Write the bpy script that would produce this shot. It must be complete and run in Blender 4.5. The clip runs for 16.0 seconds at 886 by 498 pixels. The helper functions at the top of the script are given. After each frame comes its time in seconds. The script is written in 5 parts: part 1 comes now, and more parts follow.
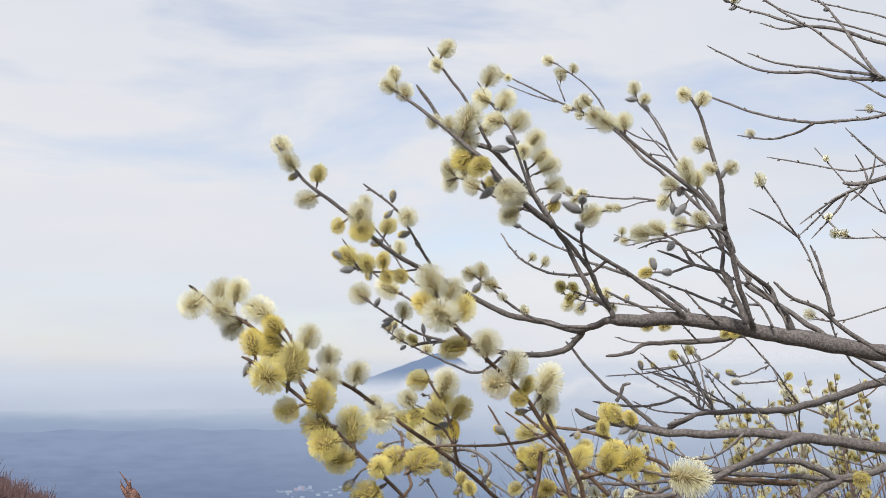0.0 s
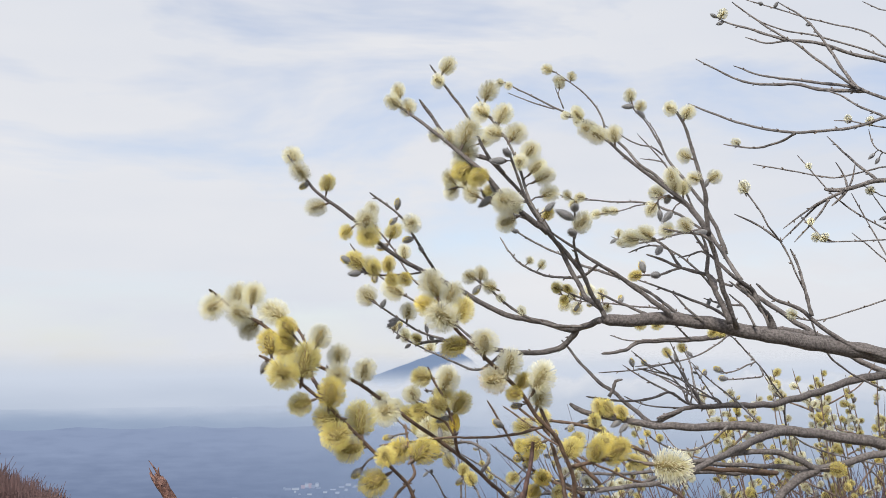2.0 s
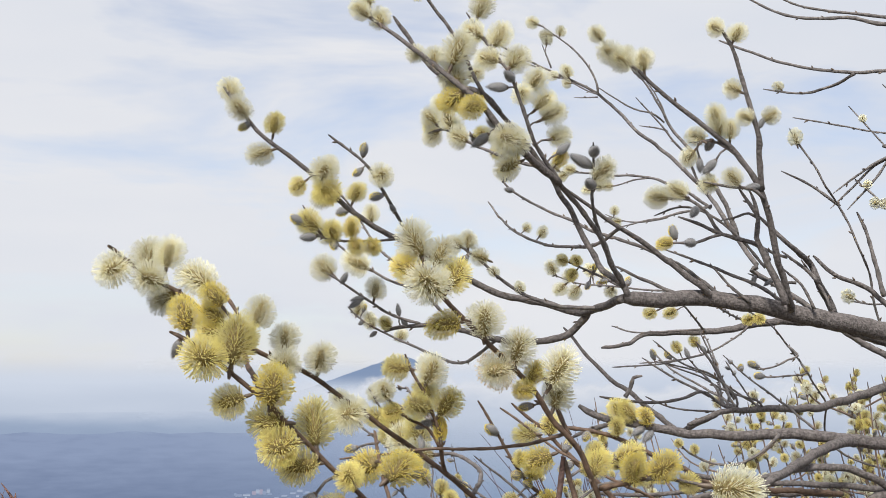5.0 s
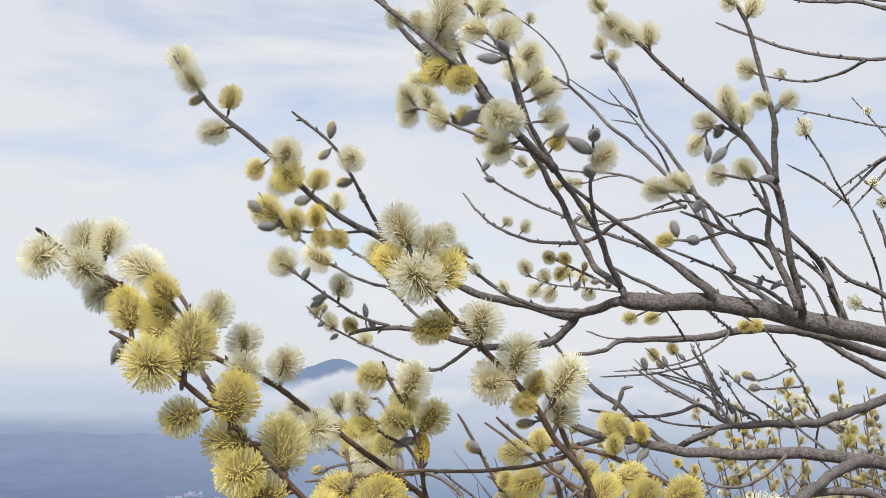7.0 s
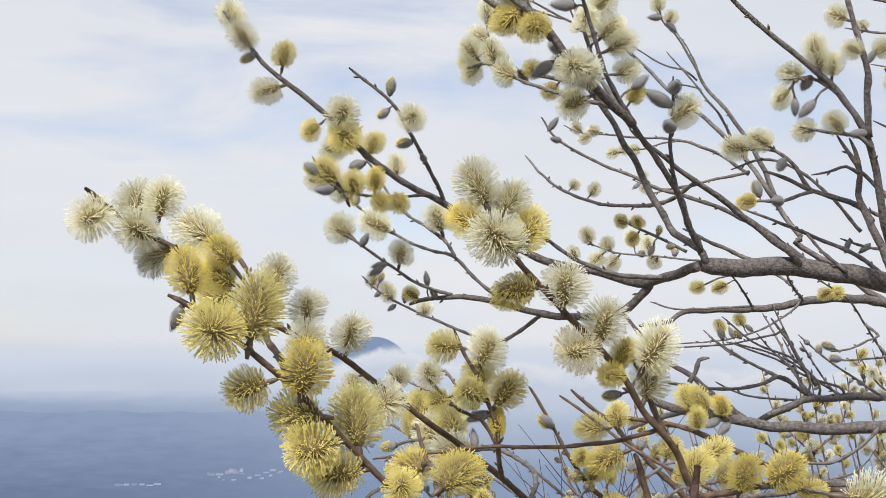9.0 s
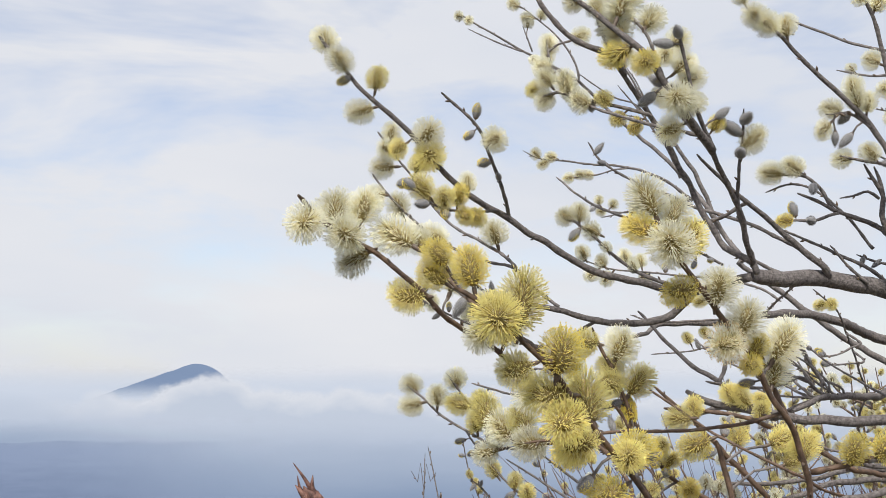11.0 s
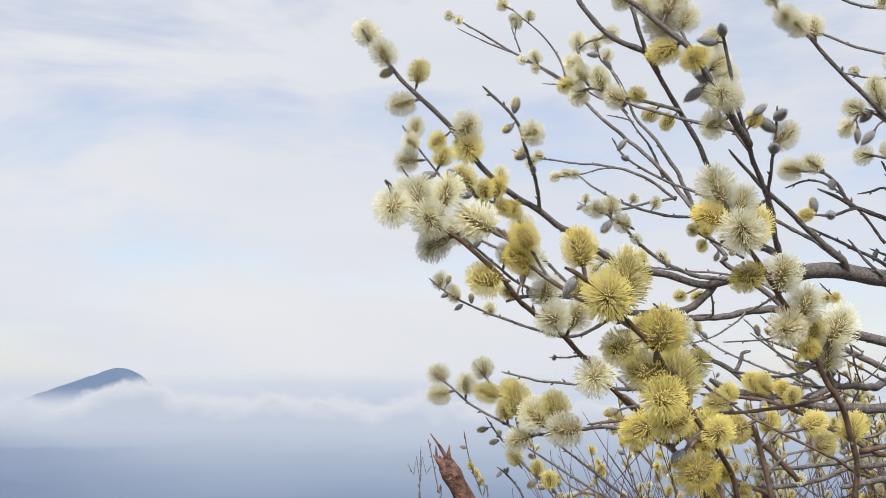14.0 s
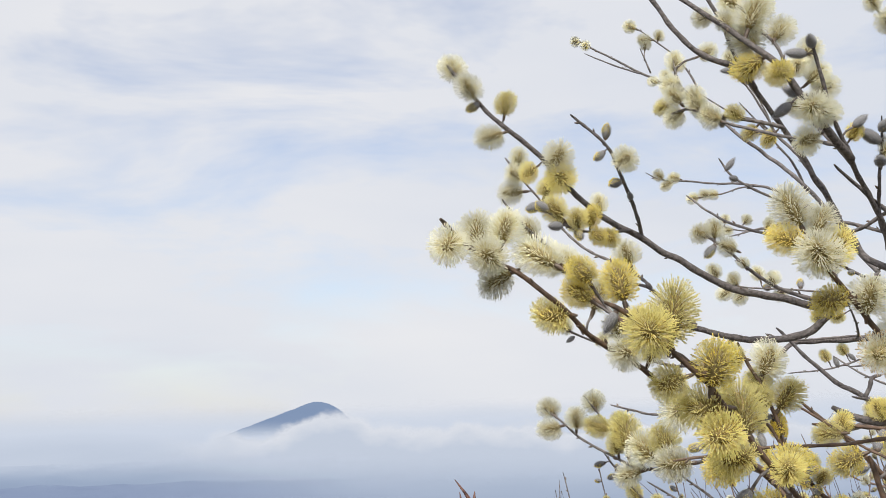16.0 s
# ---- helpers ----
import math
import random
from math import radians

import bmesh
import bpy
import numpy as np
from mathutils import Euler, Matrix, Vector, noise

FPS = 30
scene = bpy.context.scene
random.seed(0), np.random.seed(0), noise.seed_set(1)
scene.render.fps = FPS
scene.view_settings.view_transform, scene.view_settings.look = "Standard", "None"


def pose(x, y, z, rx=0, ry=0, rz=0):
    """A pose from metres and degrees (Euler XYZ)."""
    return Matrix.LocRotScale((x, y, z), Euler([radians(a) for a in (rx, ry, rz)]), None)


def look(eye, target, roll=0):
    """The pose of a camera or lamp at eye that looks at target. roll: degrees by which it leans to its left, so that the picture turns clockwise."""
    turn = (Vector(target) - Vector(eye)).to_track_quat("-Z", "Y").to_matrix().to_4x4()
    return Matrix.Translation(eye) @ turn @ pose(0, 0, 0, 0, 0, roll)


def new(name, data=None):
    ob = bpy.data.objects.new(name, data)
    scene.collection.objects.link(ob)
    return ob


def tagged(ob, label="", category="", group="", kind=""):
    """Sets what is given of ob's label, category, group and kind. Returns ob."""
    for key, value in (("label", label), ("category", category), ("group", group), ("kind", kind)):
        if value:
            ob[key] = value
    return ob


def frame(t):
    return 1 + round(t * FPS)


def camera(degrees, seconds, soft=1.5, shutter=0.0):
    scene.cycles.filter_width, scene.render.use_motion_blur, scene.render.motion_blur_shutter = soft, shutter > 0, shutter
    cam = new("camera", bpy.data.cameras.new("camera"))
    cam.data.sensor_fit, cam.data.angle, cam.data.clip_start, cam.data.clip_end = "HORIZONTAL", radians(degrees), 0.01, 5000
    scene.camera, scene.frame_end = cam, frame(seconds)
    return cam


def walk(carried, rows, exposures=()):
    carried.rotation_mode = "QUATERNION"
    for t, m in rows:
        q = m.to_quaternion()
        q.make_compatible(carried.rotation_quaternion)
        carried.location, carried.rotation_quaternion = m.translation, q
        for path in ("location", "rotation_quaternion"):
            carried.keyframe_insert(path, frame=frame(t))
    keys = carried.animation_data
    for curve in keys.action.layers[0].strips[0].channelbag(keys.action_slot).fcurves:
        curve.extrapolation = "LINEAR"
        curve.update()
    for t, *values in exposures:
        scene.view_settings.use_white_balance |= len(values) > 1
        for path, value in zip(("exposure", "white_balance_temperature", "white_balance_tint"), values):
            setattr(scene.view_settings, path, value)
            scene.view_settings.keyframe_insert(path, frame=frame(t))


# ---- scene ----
cam = camera(40.00, 16.0, soft=0.5)
PATH = [
    (0, (0.0176, 0.0000, 1.6130), (0.0209, 1.9879, 1.8330), -0.09),
    (0.5, (0.0195, -0.0008, 1.6123), (0.0136, 1.9858, 1.8434), -0.15),
    (1, (0.0278, -0.0786, 1.6133), (0.0128, 1.9088, 1.8374), -0.29),
    (1.5, (0.0284, -0.0856, 1.6129), (0.0127, 1.9019, 1.8360), -0.39),
    (2, (0.0230, -0.0905, 1.6119), (0.0160, 1.8978, 1.8276), -0.21),
    (2.5, (0.0221, -0.0903, 1.6108), (0.0220, 1.8984, 1.8225), -0.09),
    (3, (0.0240, -0.0836, 1.6103), (0.0370, 1.9054, 1.8197), -0.13),
    (3.5, (0.0186, 0.0199, 1.6057), (0.0470, 2.0076, 1.8250), -0.08),
    (4, (0.0160, 0.0629, 1.6035), (0.0483, 2.0508, 1.8205), 0.03),
    (4.2, (0.0059, 0.1026, 1.5972), (0.0563, 2.0887, 1.8269), -0.13),
    (6.3, (-0.0087, 0.3236, 1.6091), (0.0877, 2.3094, 1.8265), 0.52),
    (6.5, (-0.0148, 0.3323, 1.6070), (0.1007, 2.3166, 1.8287), 0.59),
    (7, (-0.0289, 0.3615, 1.6071), (0.1404, 2.3409, 1.8386), 0.67),
    (7.5, (-0.0370, 0.3868, 1.6041), (0.1659, 2.3621, 1.8423), 0.65),
    (8, (-0.0370, 0.4094, 1.5965), (0.1696, 2.3873, 1.8094), 0.94),
    (8.5, (-0.0399, 0.4276, 1.5969), (0.1135, 2.4132, 1.7807), 0.79),
    (9, (-0.0483, 0.4226, 1.6024), (0.0612, 2.4101, 1.7968), 0.40),
    (9.2, (-0.0654, 0.4194, 1.6040), (0.0652, 2.4048, 1.8064), 0.33),
    (11.3, (-0.2965, 0.3595, 1.5767), (0.1545, 2.2926, 1.8211), 0.37),
    (11.5, (-0.3058, 0.3613, 1.5779), (0.1913, 2.2828, 1.8242), 0.64),
    (12, (-0.3338, 0.3642, 1.5728), (0.2999, 2.2436, 1.8300), 1.30),
    (12.5, (-0.3594, 0.3631, 1.5691), (0.3541, 2.2134, 1.8285), 1.50),
    (13, (-0.3832, 0.3674, 1.5630), (0.2839, 2.2353, 1.8201), 1.16),
    (13.5, (-0.3861, 0.3687, 1.5592), (0.1852, 2.2705, 1.7982), 0.67),
    (14, (-0.3790, 0.3639, 1.5626), (0.1289, 2.2826, 1.8089), 0.06),
    (14.5, (-0.3684, 0.3716, 1.5635), (0.0708, 2.3064, 1.8154), -0.24),
    (15, (-0.3515, 0.3696, 1.5662), (0.0071, 2.3201, 1.8250), -0.70),
    (15.5, (-0.3218, 0.3624, 1.5684), (-0.0370, 2.3218, 1.8510), -1.19),
    (16, (-0.2956, 0.3605, 1.5700), (-0.0877, 2.3278, 1.8642), -1.32),
]
walk(cam, [(t, look(eye, target, roll)) for t, eye, target, roll in PATH])

# ---- light ----
world = bpy.data.worlds.new("sky")
scene.world = world
world.use_nodes = True
wt = world.node_tree
wn, wl = wt.nodes, wt.links
bg = wn["Background"]
SUN_ELEV, SUN_ROT = radians(48), radians(200)
sky = wn.new("ShaderNodeTexSky")
sky.sky_type, sky.sun_disc, sky.sun_elevation, sky.sun_rotation = "NISHITA", False, SUN_ELEV, SUN_ROT
clear = wn.new("ShaderNodeMixRGB")
clear.blend_type, clear.inputs[0].default_value = "MULTIPLY", 1.0
clear.inputs[2].default_value = (0.150, 0.142, 0.150, 1)
wl.new(sky.outputs[0], clear.inputs[1])
wco = wn.new("ShaderNodeTexCoord")
wmap = wn.new("ShaderNodeMapping")
wmap.inputs["Rotation"].default_value = (0, radians(9), radians(-12))
wmap.inputs["Scale"].default_value = (1.0, 1.0, 3.6)
wl.new(wco.outputs["Generated"], wmap.inputs[0])
wnoise = wn.new("ShaderNodeTexNoise")
wnoise.inputs["Scale"].default_value, wnoise.inputs["Detail"].default_value = 3.4, 5
wnoise.inputs["Roughness"].default_value = 0.57
wnoise.inputs["Distortion"].default_value = 0.3
wl.new(wmap.outputs[0], wnoise.inputs["Vector"])
wramp = wn.new("ShaderNodeValToRGB")
wramp.color_ramp.elements[0].position, wramp.color_ramp.elements[1].position = 0.34, 0.53
wramp.color_ramp.elements[0].color, wramp.color_ramp.elements[1].color = (0.42, 0.42, 0.42, 1), (0.98, 0.98, 0.98, 1)
wl.new(wnoise.outputs[0], wramp.inputs[0])
wfine = wn.new("ShaderNodeTexNoise")
wfine.inputs["Scale"].default_value, wfine.inputs["Detail"].default_value = 2.2, 4
wl.new(wmap.outputs[0], wfine.inputs["Vector"])
wtone = wn.new("ShaderNodeValToRGB")
wtone.color_ramp.elements[0].position, wtone.color_ramp.elements[1].position = 0.35, 0.65
wtone.color_ramp.elements[0].color, wtone.color_ramp.elements[1].color = (0.715, 0.746, 0.815, 1), (0.81, 0.816, 0.846, 1)
wl.new(wfine.outputs[0], wtone.inputs[0])
wmix = wn.new("ShaderNodeMixRGB")
wl.new(wramp.outputs[0], wmix.inputs[0])
wl.new(clear.outputs[0], wmix.inputs[1])
wl.new(wtone.outputs[0], wmix.inputs[2])
wl.new(wmix.outputs[0], bg.inputs[0])
bg.inputs[1].default_value = 1.0

sun = new("sun", bpy.data.lights.new("sun", "SUN"))
sun.data.energy, sun.data.angle, sun.data.color = 5.3, radians(10), (1.0, 0.95, 0.86)
sun.matrix_world = look((0, 0, 10), (math.sin(SUN_ROT) * -5, math.cos(SUN_ROT) * -5, 10 - 5 * math.tan(SUN_ELEV)))


# ---- materials ----
def material(name, base, second, rough=0.8, scale=200.0, bump=0.0, bump_scale=600.0, per_thing=0.0, sheen=0.0, thin=0.0):
    """Two-tone noise colour, a second finer tone, bump, and a shift from thing to thing."""
    m = bpy.data.materials.new(name)
    m.use_nodes = True
    nt = m.node_tree
    b = nt.nodes["Principled BSDF"]
    b.inputs["Roughness"].default_value = rough
    co = nt.nodes.new("ShaderNodeTexCoord")
    n1 = nt.nodes.new("ShaderNodeTexNoise")
    n1.inputs["Scale"].default_value, n1.inputs["Detail"].default_value = scale, 6
    nt.links.new(co.outputs["Object"], n1.inputs["Vector"])
    ramp = nt.nodes.new("ShaderNodeValToRGB")
    ramp.color_ramp.elements[0].position, ramp.color_ramp.elements[1].position = 0.35, 0.68
    ramp.color_ramp.elements[0].color, ramp.color_ramp.elements[1].color = (*base, 1), (*second, 1)
    nt.links.new(n1.outputs[0], ramp.inputs[0])
    last = ramp.outputs[0]
    if per_thing:
        info = nt.nodes.new("ShaderNodeObjectInfo")
        span = nt.nodes.new("ShaderNodeMapRange")
        span.inputs[3].default_value, span.inputs[4].default_value = 1 - per_thing, 1 + per_thing
        nt.links.new(info.outputs["Random"], span.inputs[0])
        hsv = nt.nodes.new("ShaderNodeHueSaturation")
        nt.links.new(span.outputs[0], hsv.inputs["Value"])
        nt.links.new(last, hsv.inputs["Color"])
        last = hsv.outputs[0]
    nt.links.new(last, b.inputs["Base Color"])
    if bump:
        n2 = nt.nodes.new("ShaderNodeTexNoise")
        n2.inputs["Scale"].default_value, n2.inputs["Detail"].default_value = bump_scale, 5
        nt.links.new(co.outputs["Object"], n2.inputs["Vector"])
        bp = nt.nodes.new("ShaderNodeBump")
        bp.inputs["Strength"].default_value, bp.inputs["Distance"].default_value = bump, 0.002
        nt.links.new(n2.outputs[0], bp.inputs["Height"])
        nt.links.new(bp.outputs[0], b.inputs["Normal"])
    if thin:
        b.inputs["Subsurface Weight"].default_value = thin
        b.inputs["Subsurface Radius"].default_value = (0.001, 0.001, 0.0005)
    if sheen:
        b.inputs["Sheen Weight"].default_value = sheen
    return m


def translucent(name, base, second, share=0.45, scale=150.0, per_thing=0.1):
    """Thin plant hair: half of the light passes through."""
    m = material(name, base, second, 0.7, scale, per_thing=per_thing)
    nt = m.node_tree
    b, out = nt.nodes["Principled BSDF"], nt.nodes["Material Output"]
    tr = nt.nodes.new("ShaderNodeBsdfTranslucent")
    nt.links.new(b.inputs["Base Color"].links[0].from_socket, tr.inputs[0])
    mix = nt.nodes.new("ShaderNodeMixShader")
    mix.inputs[0].default_value = share
    nt.links.new(b.outputs[0], mix.inputs[1])
    nt.links.new(tr.outputs[0], mix.inputs[2])
    nt.links.new(mix.outputs[0], out.inputs[0])
    return m


BARK_GREY = material("grey_bark", (0.066, 0.057, 0.056), (0.172, 0.153, 0.150), 0.85, 340, 0.9, 520)
BARK_TWIG = material("twig_bark", (0.082, 0.073, 0.072), (0.195, 0.175, 0.170), 0.75, 220, 0.6, 700)
BARK_BROWN = material("young_bark", (0.060, 0.038, 0.027), (0.150, 0.094, 0.064), 0.6, 180, 0.5, 700)
BUD_SCALE = material("bud_scale", (0.055, 0.040, 0.032), (0.15, 0.105, 0.075), 0.5, 300)
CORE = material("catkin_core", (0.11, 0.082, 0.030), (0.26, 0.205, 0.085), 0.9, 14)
HAIR_PALE = translucent("cream_filament", (0.950, 0.940, 0.825), (0.98, 0.975, 0.905), 0.78)
HAIR_YELLOW = translucent("yellow_filament", (0.92, 0.85, 0.34), (0.96, 0.92, 0.52), 0.62)
ANTHER_PALE = translucent("cream_anther", (0.945, 0.935, 0.79), (0.975, 0.968, 0.88), 0.6)
ANTHER_YELLOW = translucent("yellow_anther", (0.90, 0.77, 0.16), (0.955, 0.87, 0.34), 0.6)
HAIR_CREAM = translucent("pale_yellow_filament", (0.950, 0.895, 0.48), (0.978, 0.945, 0.63), 0.78)
ANTHER_CREAM = translucent("pale_yellow_anther", (0.92, 0.85, 0.40), (0.96, 0.915, 0.56), 0.6)
ANTHER_FADED = translucent("faded_anther", (0.62, 0.46, 0.26), (0.80, 0.70, 0.46), 0.3)
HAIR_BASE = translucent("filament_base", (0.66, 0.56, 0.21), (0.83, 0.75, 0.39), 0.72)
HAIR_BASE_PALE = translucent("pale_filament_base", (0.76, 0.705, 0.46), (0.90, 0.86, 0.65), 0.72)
DOWN = translucent("catkin_down", (0.82, 0.78, 0.54), (0.94, 0.91, 0.72), 0.6)
SILK = translucent("silver_silk", (0.31, 0.315, 0.34), (0.50, 0.50, 0.525), 0.3)
SILK_CORE = material("grey_catkin_skin", (0.12, 0.117, 0.123), (0.24, 0.24, 0.247), 0.8, 700, sheen=0.4)

# ---- plant parts ----
def finish(name, bm, mats, parent, label="", smooth=True):
    me = bpy.data.meshes.new(name)
    bm.to_mesh(me)
    bm.free()
    for m in mats:
        me.materials.append(m)
    if smooth:
        me.polygons.foreach_set("use_smooth", [True] * len(me.polygons))
    ob = new(name, me)
    ob.parent = parent
    return tagged(ob, label)


def part(name, bm, mat, parent, label=""):
    return finish(name, bm, [mat], parent, label)


def spline(pts, step):
    """Catmull-Rom through the points, about one sample every step metres."""
    p = [Vector(q) for q in pts]
    p = [p[0] * 2 - p[1]] + p + [p[-1] * 2 - p[-2]]
    out = []
    for i in range(1, len(p) - 2):
        n = max(2, int((p[i + 1] - p[i]).length / step))
        for k in range(n):
            t = k / n
            a, b, c, d = p[i - 1], p[i], p[i + 1], p[i + 2]
            out.append(0.5 * (2 * b + (c - a) * t + (2 * a - 5 * b + 4 * c - d) * t * t + (3 * b - a - 3 * c + d) * t ** 3))
    out.append(p[-2])
    return out


def sweep(bm, line, radii, sides, mat=0, rough=0.0):
    """A closed tube of rings along the line."""
    up = Vector((0.13, 0.31, 0.94)).normalized()
    rings = []
    for i, c in enumerate(line):
        d = (line[min(i + 1, len(line) - 1)] - line[max(i - 1, 0)]).normalized()
        u = d.cross(up)
        u = u.normalized() if u.length > 1e-4 else d.orthogonal().normalized()
        v = d.cross(u)
        ring = []
        for k in range(sides):
            a = 2 * math.pi * k / sides
            w = u * math.cos(a) + v * math.sin(a)
            r = radii[i] * (1 + rough * noise.noise((c + w * radii[i]) * 160))
            ring.append(bm.verts.new(c + w * r))
        rings.append(ring)
    for a, b in zip(rings, rings[1:]):
        for k in range(sides):
            f = bm.faces.new((a[k], a[(k + 1) % sides], b[(k + 1) % sides], b[k]))
            f.material_index = mat
    for ring in (rings[0], rings[-1]):
        f = bm.faces.new(ring)
        f.material_index = mat


def leaf_bud(bm, at, along, out, size, mat=1):
    """A pointed bud that lies along the twig."""
    axis = (along * 0.8 + out * 0.6).normalized()
    rad = (0.55, 1.0, 0.85, 0.25)
    line = [at + axis * size * s for s in (-0.2, 0.5, 1.2, 2.1)]
    sweep(bm, line, [size * 0.52 * r for r in rad], 6, mat)


def grow(kind, pts, r0, r1, step, sides, mats, buds, tree, label=""):
    """pts run from the tip inward; r0 at the tip, r1 at the base."""
    rng = random.Random(int(abs(pts[0][0] * 9171 + pts[0][2] * 3313) * 100) + len(pts))
    line = spline(pts, step)
    n = len(line)
    # small crooks at the nodes
    gap = max(3, int(0.017 / step))
    radii = []
    for i, c in enumerate(line):
        t = i / (n - 1)
        r = r0 + (r1 - r0) * t ** 0.8
        if 0 < i < n - 1:
            amp = min(0.0012, r * 0.35)
            line[i] = c + Vector((noise.noise(c * 45), noise.noise(c * 45 + Vector((7, 1, 3))), noise.noise(c * 45 + Vector((2, 9, 5))))) * amp * 2
        if i % gap == 0 and i:
            r *= 1.0 if r1 > 0.0055 else 1.06 if r1 > 0.003 else 1.2
        radii.append(r)
    radii[0] *= 0.6
    bm = bmesh.new()
    sweep(bm, line, radii, sides, 0, 0.07 if r1 > 0.0055 else 0.16)
    if buds:
        turn = rng.random() * 6
        for i in range(2, n - 2, gap):
            if rng.random() > buds:
                continue
            d = (line[i - 1] - line[i + 1]).normalized()
            turn += 2.4
            o = d.orthogonal().normalized()
            o = (o * math.cos(turn) + d.cross(o) * math.sin(turn))
            leaf_bud(bm, line[i] + o * radii[i] * 0.9, d, o, 0.0013 + 0.0009 * rng.random())
    ob = finish(kind, bm, mats, tree, label)
    ob_lines[ob.name] = line
    return ob


ob_lines = {}
willow = tagged(new("willow_tree"), "flowering willow tree with grey branches and fluffy pale-yellow catkins", "tree")


def limb(pts, r0, r1):
    return grow("limb", pts, r0, r1, 0.008, 14, [BARK_GREY, BUD_SCALE], 0, willow, "thick grey limb with rough bark")


def branch(pts, r0, r1):
    return grow("branch", pts, r0, r1, 0.006, 9, [BARK_GREY, BUD_SCALE], 0.25, willow)


willow_two = tagged(new("willow_tree"), "taller bare-twigged willow with a few small catkins", "tree")


def far_branch(pts, r0, r1):
    return grow("branch", pts, r0, r1, 0.008, 7, [BARK_TWIG, BUD_SCALE], 0.85, willow_two)


def twig(pts, r0, r1):
    return grow("twig", pts, r0, r1, 0.005, 7, [BARK_TWIG, BUD_SCALE], 0.85, willow)


def shoot(pts, r0, r1):
    return grow("shoot", pts, r0, r1, 0.005, 9, [BARK_BROWN, BUD_SCALE], 0.5, willow, "brown young flowering shoot")


# Catkins, one unit wide, growing along +z from a bud scale at the origin.
def ellipsoid(bm, c, rx, rz, mat, seg=10, rings=7):
    rows = []
    for i in range(1, rings):
        a = math.pi * i / rings
        rows.append([bm.verts.new((c[0] + rx * math.sin(a) * math.cos(6.2832 * k / seg), c[1] + rx * math.sin(a) * math.sin(6.2832 * k / seg), c[2] - rz * math.cos(a))) for k in range(seg)])
    lo, hi = bm.verts.new((c[0], c[1], c[2] - rz)), bm.verts.new((c[0], c[1], c[2] + rz))
    faces = []
    for a, b in zip(rows, rows[1:]):
        faces += [bm.faces.new((a[k], a[(k + 1) % seg], b[(k + 1) % seg], b[k])) for k in range(seg)]
    faces += [bm.faces.new((lo, rows[0][(k + 1) % seg], rows[0][k])) for k in range(seg)]
    faces += [bm.faces.new((hi, rows[-1][k], rows[-1][(k + 1) % seg])) for k in range(seg)]
    for f in faces:
        f.material_index = mat


def hair(bm, a, b, bend, r, mat, mat0=None):
    """A three-sided bent filament."""
    d = (b - a).normalized()
    u = d.orthogonal().normalized()
    v = d.cross(u)
    mid = (a + b) / 2 + bend
    rings = []
    for c, s in ((a, 0.45), (mid, 0.9), (b, 1.05)):
        rings.append([bm.verts.new(c + (u * math.cos(2.0944 * k) + v * math.sin(2.0944 * k)) * r * s) for k in range(3)])
    for j, (p, q) in enumerate(zip(rings, rings[1:])):
        for k in range(3):
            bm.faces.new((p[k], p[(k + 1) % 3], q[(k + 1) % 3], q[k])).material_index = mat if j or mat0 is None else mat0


def grain(bm, c, d, r, mat):
    """An anther: a small stretched octahedron."""
    u = d.orthogonal().normalized()
    v = d.cross(u)
    p = [bm.verts.new(c + q) for q in (u * r, v * r, -u * r, -v * r)]
    a, b = bm.verts.new(c + d * r * 1.9), bm.verts.new(c - d * r * 2.2)
    for k in range(4):
        bm.faces.new((p[k], p[(k + 1) % 4], a)).material_index = mat
        bm.faces.new((p[(k + 1) % 4], p[k], b)).material_index = mat


